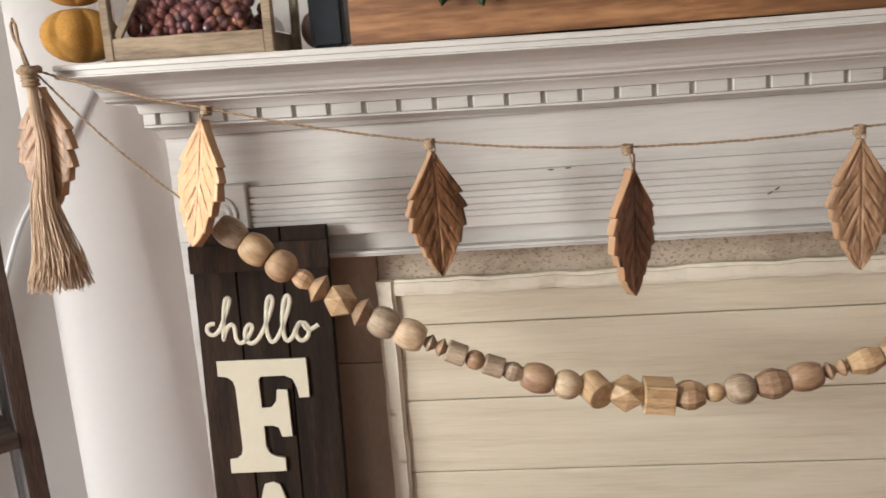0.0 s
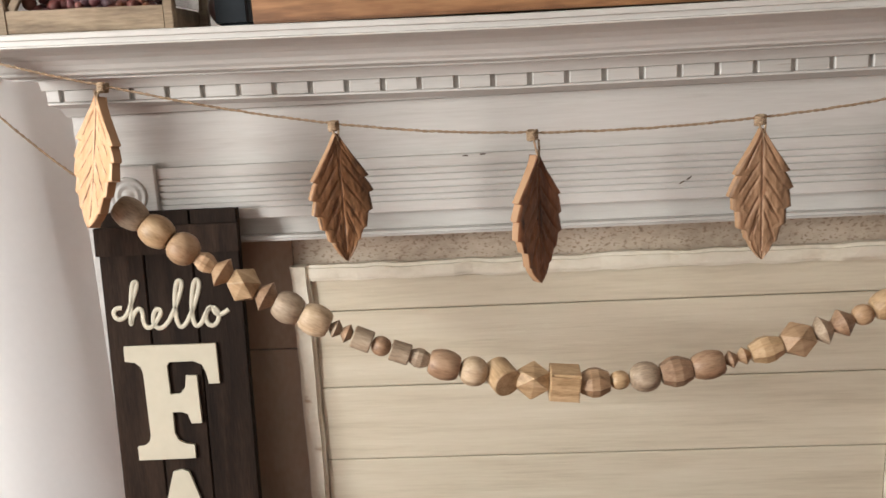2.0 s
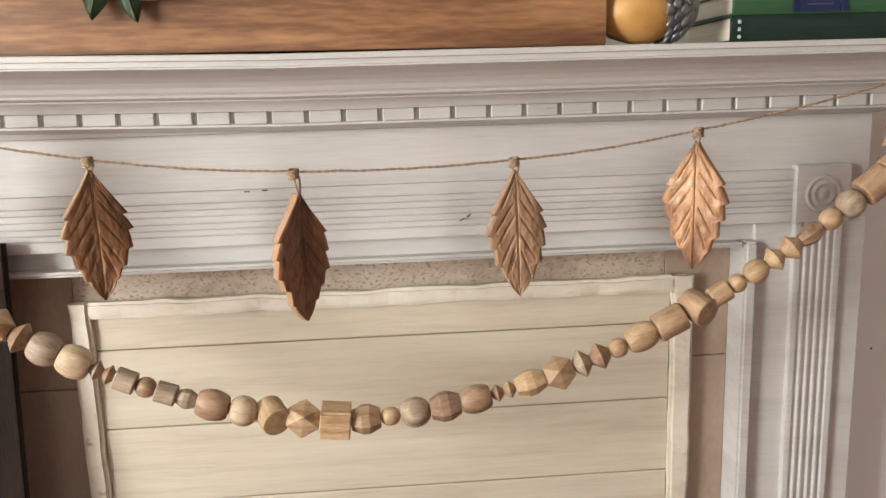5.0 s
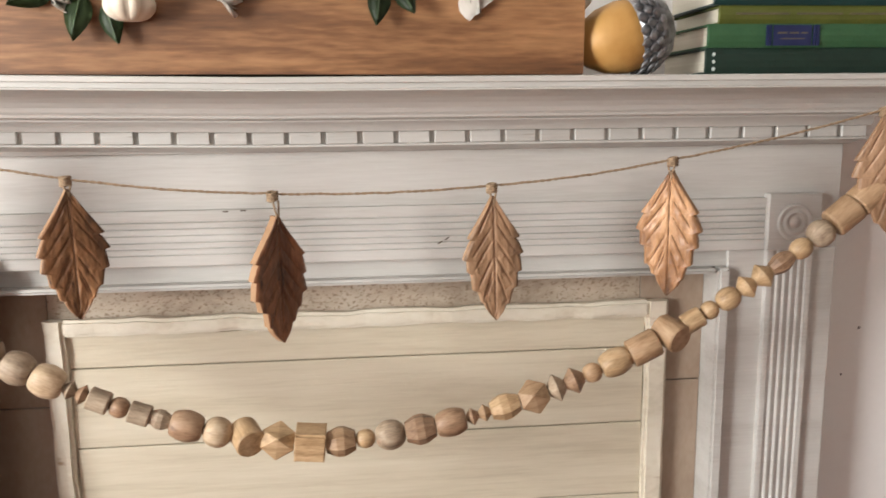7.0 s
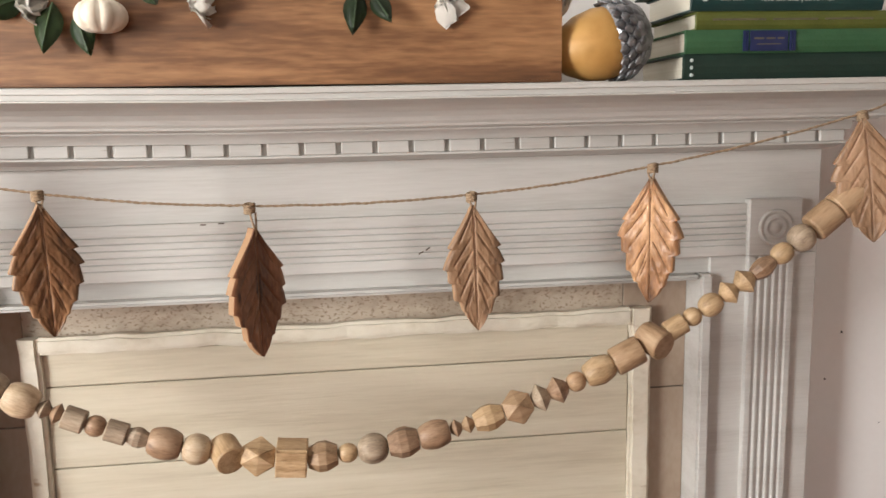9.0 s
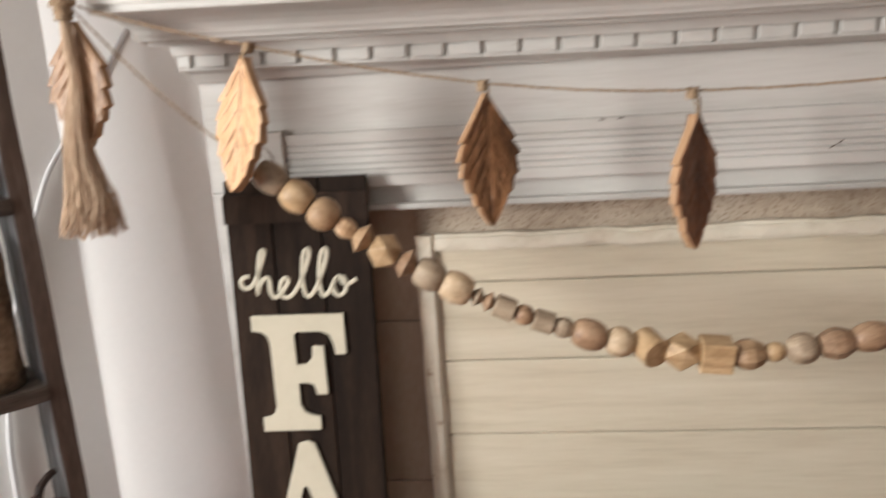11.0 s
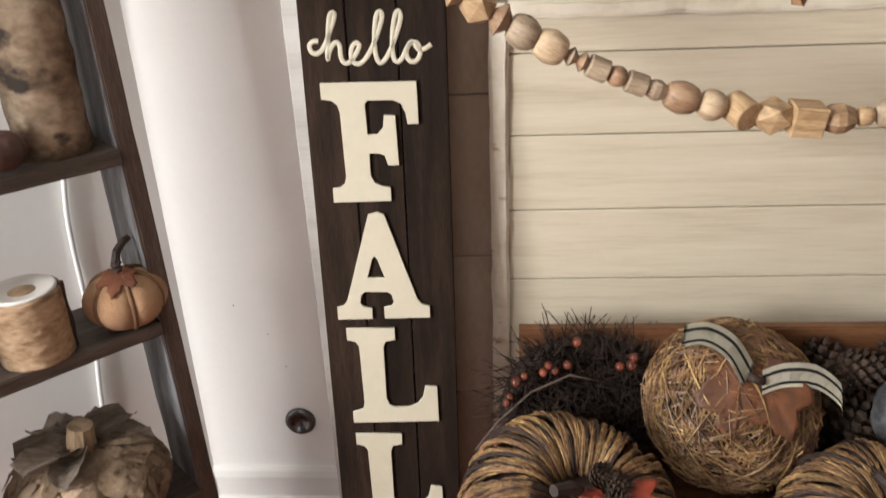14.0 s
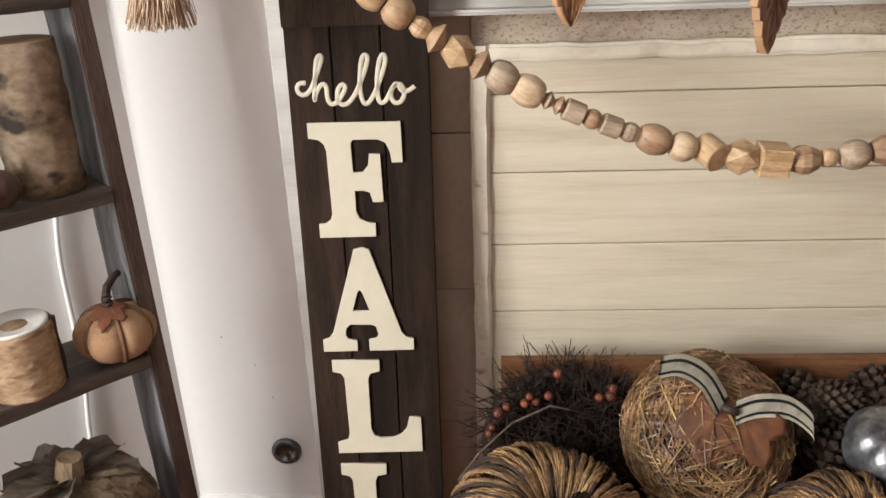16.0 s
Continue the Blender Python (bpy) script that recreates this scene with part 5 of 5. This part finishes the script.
# small evergreen under the lowest shelf
pot = thing("evergreen_bush", LADDER @ pose(-0.075, -0.01, 0.0), "small dark green artificial bush under the ladder shelf", "plant")
part("pot", lathe([(0.03, 0), (0.045, 0.002), (0.055, 0.09), (0.05, 0.09), (0.03, 0.085)], 24), BLACK, pot, smooth=True)
rng = random.Random(5)
bm = bmesh.new()
for k in range(700):
    a, t = rng.uniform(0, 6.283), math.acos(rng.uniform(-0.6, 1))
    r = 0.085 * rng.uniform(0.6, 1.05)
    c = Vector((r * math.sin(t) * math.cos(a), r * math.sin(t) * math.sin(a), 0.15 + r * 0.9 * math.cos(t)))
    d = (c - Vector((0, 0, 0.13))).normalized() + Vector((rng.uniform(-0.6, 0.6), rng.uniform(-0.6, 0.6), rng.uniform(-0.2, 0.6)))
    d.normalize()
    s = d.orthogonal().normalized() * 0.0045
    q = [bm.verts.new(p) for p in (c - d * 0.006, c + s, c + d * 0.011, c - s)]
    bm.faces.new(q)
tagged(part("leaf_mass", bm, GREENERY, pot), kind="stuff")

# ---- the bench before the hearth ----
bench = thing("pine_bench", pose(0.30, 0.98, 0), "low stained pine bench with an upright back board before the hearth", "bench")
part("back_board", rough_block(-0.449, 0.45, 0.132, 0.152, 0.20, 0.479, 0.003, 14, 0.0008, 0, 1), BENCHWOOD, bench)
part("seat", rough_block(-0.449, 0.45, -0.22, 0.1315, 0.225, 0.247, 0.003, 14, 0.0008, 0, 2), BENCHWOOD, bench)
for x in (-0.43, 0.385):
    for y in (-0.2, 0.08):
        part("leg", block(x, x + 0.045, y, y + 0.045, 0, 0.2245, 0.003), BENCHWOOD, bench)
part("apron", block(-0.384, 0.384, -0.19, -0.172, 0.15, 0.2245, 0.002), BENCHWOOD, bench)


def twine_pumpkin(m, R, Hh, seed, label):
    """A hollow-topped pumpkin wound from straw twine with dark vine between."""
    t = thing("twine_pumpkin", m, label, "pumpkin", "twine pumpkins on the bench")
    rng = random.Random(seed)
    # dark core: the shade between the windings is put into its colour
    part("core", pumpkin(R * 0.84, Hh * 0.78, 8, 0.03, 40, dent=0.5), VINE_AND_GAP, t, smooth=True).location = (0, 0, Hh * 0.12)
    for name, mat, count, r0 in (("straw_winding", STRAWTWINE, 124, 0.0035), ("vine_winding", VINE_AND_GAP, 40, 0.003)):
        bm = bmesh.new()
        for k in range(count):
            a0 = 2 * math.pi * (k + rng.uniform(-0.3, 0.3)) / count
            sw, rr = rng.uniform(-0.16, 0.16), R * rng.uniform(0.94, 1.03)
            hub = 0.045 + 0.04 * rng.random()
            pts = []
            for i in range(34):
                u = i / 33
                ang = math.pi * (hub + (0.95 - hub) * u)
                r = math.sin(ang) ** 0.75 * rr
                z = Hh + math.cos(ang) * Hh * (1 - 0.30 * (1 - math.sin(ang)) ** 2)
                if u < 0.08:
                    z -= 0.02 * (0.08 - u) / 0.08
                a = a0 + sw * math.sin(math.pi * u) + 0.012 * math.sin(9 * u + k)
                pts.append((r * math.cos(a), r * math.sin(a), z))
            rad = r0 * rng.uniform(0.75, 1.2)
            for strand in (0, 2.1, 4.2):
                line = []
                for i, p in enumerate(pts):
                    ph = strand + i * 0.85
                    a = math.atan2(p[1], p[0])
                    line.append(Vector(p) + Vector((-math.sin(a), math.cos(a), 0)) * rad * 0.55 * math.cos(ph) + Vector((math.cos(a), math.sin(a), 0.4)) * rad * 0.55 * math.sin(ph))
                tube(line, rad * 0.55, 4, bm)
        tagged(part(name, bm, mat, t, smooth=True), kind="stuff")
    part("stem", stalk([(0, 0, Hh * 1.35), (-0.01, -0.004, Hh * 1.75), (-0.03, -0.014, Hh * 2.0), (-0.055, -0.03, Hh * 2.1)], 0.012, 0.008), VINE_AND_GAP, t)
    for k, (x, y) in enumerate(((0.026, -0.022), (0.03, 0.008), (0.008, 0.026))):
        part("small_cone", moved(cone_bm(0.034, 0.017, k), pose(x, y, Hh * 1.78, 20 * k - 15, 25, 0)), CONE, t)
    for rz, rx, s in ((70, 62, 0.068), (40, 78, 0.088), (6, 100, 0.08)):
        part("maple_leaf", moved(maple(s, -0.18, rz), pose(0.026, -0.008, Hh * 1.93, 0, 0, rz) @ pose(0, 0, 0, rx, 0, 0)), SCARLET, t, "scarlet fabric maple leaf", True)
    return t


twine_pumpkin(pose(-0.112, 0.868, 0.248, 17, 15, 0), 0.155, 0.098, 3, "large straw twine pumpkin with a scarlet maple leaf")
twine_pumpkin(pose(0.335, 0.842, 0.232, 16, 2, 0) @ pose(0, 0, 0, 0, 0, -80), 0.15, 0.088, 8, "straw and vine wound pumpkin with a scarlet leaf")

# round straw nest with ribbon
nest = thing("straw_pumpkin", pose(0.166, 1.015, 0.404, 52, 0, 0) @ Matrix.Scale(1.04, 4), "round straw pumpkin with striped ribbon and brown maple leaves", "straw pumpkin")
# core coloured dark so the gaps in the straw read as shaded
part("core", lathe([(0.02, -0.07), (0.08, -0.058), (0.110, -0.02), (0.112, 0.012), (0.098, 0.042), (0.062, 0.06), (0.01, 0.058)], 36), VINE_AND_GAP, nest, smooth=True)
rng = random.Random(31)
bm = bmesh.new()
for k in range(2600):
    a, t = rng.uniform(0, 6.283), math.acos(rng.uniform(-0.75, 0.99))
    n = Vector((math.sin(t) * math.cos(a), math.sin(t) * math.sin(a), math.cos(t)))
    p = Vector((n.x * 0.113, n.y * 0.113, n.z * 0.068))
    tang = Vector((-math.sin(a), math.cos(a), 0)) * rng.choice((-1, 1)) + Vector((rng.uniform(-1, 1), rng.uniform(-1, 1), rng.uniform(-0.5, 0.5))) * 1.3
    tang = (tang - n * tang.dot(n)).normalized()
    l = rng.uniform(0.010, 0.046)
    lift = rng.uniform(0.0, 0.015)
    pts = []
    for s in (-1, -0.33, 0.33, 1):
        q = p + tang * l * s
        d = q.length / max(1e-6, Vector((q.x / 0.115, q.y / 0.115, q.z / 0.070)).length)
        q = q.normalized() * (d + 0.001 + lift * (0.4 + 0.6 * abs(s) * rng.random()))
        pts.append(q)
    tube(pts, rng.uniform(0.0005, 0.0016), 4, bm)
for k in range(150):
    # long stalks bent round the ball
    n = Vector((rng.uniform(-1, 1), rng.uniform(-1, 1), rng.uniform(-0.5, 1))).normalized()
    tang = Vector((-n.y, n.x, 0)) + Vector((rng.uniform(-1, 1), rng.uniform(-1, 1), rng.uniform(-1, 1))) * 0.7
    tang = (tang - n * tang.dot(n)).normalized()
    reach, lift = rng.uniform(0.35, 0.9), rng.uniform(0.004, 0.013)
    pts = []
    for i in range(9):
        a = reach * (i / 4 - 1)
        d = n * math.cos(a) + tang * math.sin(a)
        f = 1 / Vector((d.x / 0.115, d.y / 0.115, d.z / 0.070)).length
        pts.append(d * (f + lift + 0.002 * math.sin(i + k)))
    tube(pts, rng.uniform(0.0009, 0.0019), 5, bm, lambda u: 1 - 0.5 * abs(2 * u - 1))
tagged(part("straw", bm, STRAW, nest), kind="stuff")


def ribbon(path, width, name="ribbon_tail"):
    """A striped ribbon along a path of (place, side): cream with three dark stripes."""
    bands = ((-1.0, -0.72, 0), (-0.72, -0.5, 1), (-0.5, 0.28, 0), (0.28, 0.56, 1), (0.56, 1.0, 0))
    body, dark_ = bmesh.new(), bmesh.new()
    for lo, hi, black in bands:
        loft([[p + s * (lo * width / 2), p + s * (hi * width / 2)] for p, s in path], closed=False, bm=dark_ if black else body)
    for b in (body, dark_):
        bmesh.ops.solidify(b, geom=b.faces[:], thickness=0.0008)
    r = part(name, body, RIBBON, nest, "cream ribbon with black stripes", smooth=True)
    part("stripe", dark_, STRIPE, r, smooth=True)


def drape(stops, n=14):
    """A soft line through a few places on the nest."""
    stops = [Vector(p) for p in stops]
    out = []
    for i in range(n + 1):
        f = i / n * (len(stops) - 1)
        k = min(int(f), len(stops) - 2)
        u = f - k
        a, b = stops[max(0, k - 1)], stops[min(len(stops) - 1, k + 2)]
        p, q_ = stops[k], stops[k + 1]
        out.append(0.5 * (2 * p + (q_ - a) * u + (2 * a - 5 * p + 4 * q_ - b) * u * u + (3 * p - a - 3 * q_ + b) * u ** 3))
    return out


tail = drape(((-0.072, 0.094, 0.046), (-0.04, 0.096, 0.056), (-0.012, 0.074, 0.072), (0.004, 0.034, 0.084)))
ribbon([(p, Vector((0.25 + 0.5 * i / 14, 1.0, -0.2)).normalized()) for i, p in enumerate(tail)], 0.036)
tail = drape(((0.022, 0.026, 0.082), (0.055, 0.036, 0.079), (0.10, 0.034, 0.068), (0.135, 0.012, 0.052), (0.142, -0.004, 0.038)))
ribbon([(p, Vector((0.15, 1.0, -0.15)).normalized()) for p in tail], 0.034)
part("ribbon_knot", tube([(0.004, 0.034, 0.082), (0.012, 0.030, 0.086), (0.024, 0.027, 0.082)], 0.006, 8), VINE_AND_GAP, nest, smooth=True)
for rz, x, s in ((164, -0.002, 0.078), (200, 0.026, 0.078)):
    part("maple_leaf", moved(maple(s, 0.22, x * 90, 0.62), pose(x, 0.038, 0.077, 0, 0, rz) @ pose(0, 0, 0, -84, 0, 0)), MAPLE, nest, "brown fabric maple leaf", True)

# pine cones and the silver pumpkin
for x, y, z, rx, rz, l, r in ((0.325, 1.058, 0.438, 86, -8, 0.08, 0.031), (0.27, 1.035, 0.395, 80, 30, 0.10, 0.04), (0.345, 1.04, 0.41, 70, 110, 0.095, 0.04), (0.33, 1.03, 0.33, 60, 20, 0.10, 0.042), (0.43, 1.05, 0.40, 60, 70, 0.10, 0.042), (0.42, 1.02, 0.32, 75, 10, 0.10, 0.042), (0.29, 1.06, 0.29, 85, 60, 0.10, 0.045), (0.38, 1.05, 0.27, 90, 100, 0.10, 0.045)):
    c = thing("pine_cone", pose(x, y, z, 0, 0, rz) @ pose(0, 0, 0, 0, rx, 0), "open dark brown pine cone on the bench", "pine cone", "pine cones on the bench")
    part("cone_body", cone_bm(l, r, int(x * 1000)), CONE, c)
sp_ = thing("silver_pumpkin", pose(0.418, 0.985, 0.346, 12, 10, 0), "aged silver painted pumpkin on the pine cones", "pumpkin")
part("rind", pumpkin(0.072, 0.062, 7, 0.10, 56, dent=0.2), SILVER, sp_, smooth=True)
part("stem", stalk([(0, 0, 0.10), (0.002, 0, 0.125), (0.012, 0, 0.14)], 0.010, 0.007), VINE_AND_GAP, sp_)

# dark twig wreath with berries
wreath = thing("berry_wreath", pose(-0.045, 1.06, 0.346, 62, 0, 0), "bushy dark twig wreath with orange and red berries", "wreath")
ring = [Vector((0.12 * math.cos(t), 0.12 * math.sin(t), 0)) for t in [i * 2 * math.pi / 24 for i in range(25)]]
part("hoop", tube(ring, 0.018, 8), TWIG, wreath, smooth=True)
rng = random.Random(9)
bm = bmesh.new()
for k in range(3000):
    t = rng.uniform(-0.9, 4.3)
    c = Vector((0.12 * math.cos(t), 0.12 * math.sin(t), 0)) * rng.uniform(0.35, 1.0)
    out = Vector((math.cos(t), math.sin(t), 0))
    d = (out * rng.uniform(-1.0, 1.1) + Vector((-math.sin(t), math.cos(t), 0)) * rng.uniform(-0.5, 1.3) + Vector((0, 0, rng.uniform(-0.1, 1.0)))).normalized()
    l = rng.uniform(0.035, 0.085)
    bend = Vector((rng.uniform(-1, 1), rng.uniform(-1, 1), rng.uniform(-1, 1))) * 0.012
    tube([c, c + d * l * 0.5 + bend * 0.5, c + d * l + bend], rng.uniform(0.0007, 0.0014), 3, bm, lambda u: 1.2 - 0.6 * u)
    if k % 2:
        e = c + d * l * rng.uniform(0.5, 0.8) + bend * 0.6
        dd = (d + Vector((rng.uniform(-1, 1), rng.uniform(-1, 1), rng.uniform(-1, 1))) * 0.7).normalized()
        tube([e, e + dd * 0.018], 0.0008, 3, bm)
tagged(part("twig_mass", bm, TWIG, wreath), kind="stuff")
for k in range(14):
    t = rng.uniform(0.9, 3.9)
    c = Vector((0.12 * math.cos(t), 0.12 * math.sin(t), 0.02)) * rng.uniform(0.6, 1.0)
    d = Vector((math.cos(t) * rng.uniform(0.0, 0.9), math.sin(t) * rng.uniform(-0.2, 0.7), rng.uniform(0.5, 1.0))).normalized()
    l = rng.uniform(0.04, 0.07)
    p = c + d * l
    stem = part("berry_stem", tube([c, c + d * l * 0.6 + Vector((0.004, 0.004, 0)), p], 0.0012, 4), VINE_AND_GAP, wreath)
    r = rng.uniform(0.0065, 0.0095)
    b = moved(lathe([(0.2 * r, -r), (0.8 * r, -0.6 * r), (r, 0), (0.75 * r, 0.7 * r), (0.3 * r, r), (0.05 * r, 0.85 * r)], 12), Matrix.Translation(p))
    part("berry", b, BERRY, stem, smooth=True)
spray = [Vector(q) for q in ((0.03, 0.06, 0.05), (-0.03, 0.075, 0.075), (-0.09, 0.05, 0.085), (-0.14, 0.005, 0.08), (-0.175, -0.04, 0.07))]
part("spray_stem", tube(spray, 0.0018, 6), RAILEDGE, wreath, smooth=True)

# pale string lying on the floor
string_ = thing("floor_string", pose(-0.6, 1.12, 0), "thin pale string lying on the wooden floor", "string")
part("strand", tube([(-0.16, 0.03, 0.0016), (-0.10, 0.052, 0.0016), (-0.04, 0.06, 0.0016), (0.02, 0.055, 0.0016), (0.05, 0.03, 0.0016), (0.06, -0.02, 0.0016), (0.085, -0.08, 0.0016)], 0.0016, 6), CORDMAT, string_, smooth=True)

# ---- floor boards ----
rng = random.Random(2)
plain = {}
for i in range(20):
    y0 = 1.23 - 0.083 * (i + 1)
    x = -1.9 + rng.uniform(0, 0.5)
    while x < 1.6:
        l = rng.choice((0.7, 0.9, 1.1))
        if l not in plain:
            ob = part("floorboard", block(0, l - 0.0012, 0.0006, 0.0824, -0.0055, 0.0, 0.0006), FLOORWOOD, bpy.data.objects["floor"])
            plain[l] = ob.data
        else:
            ob = new("floorboard", plain[l])
            ob.parent = bpy.data.objects["floor"]
        ob.location = (x, y0, 0)
        x += l
for i in range(5):
    for l, x in ((0.7, -2.2), (0.7, -1.5)):
        ob = new("floorboard", plain[l]) if l in plain else None
        if ob:
            ob.parent = bpy.data.objects["floor"]
            ob.location = (x - 0.06, 1.232 + 0.083 * i, 0)
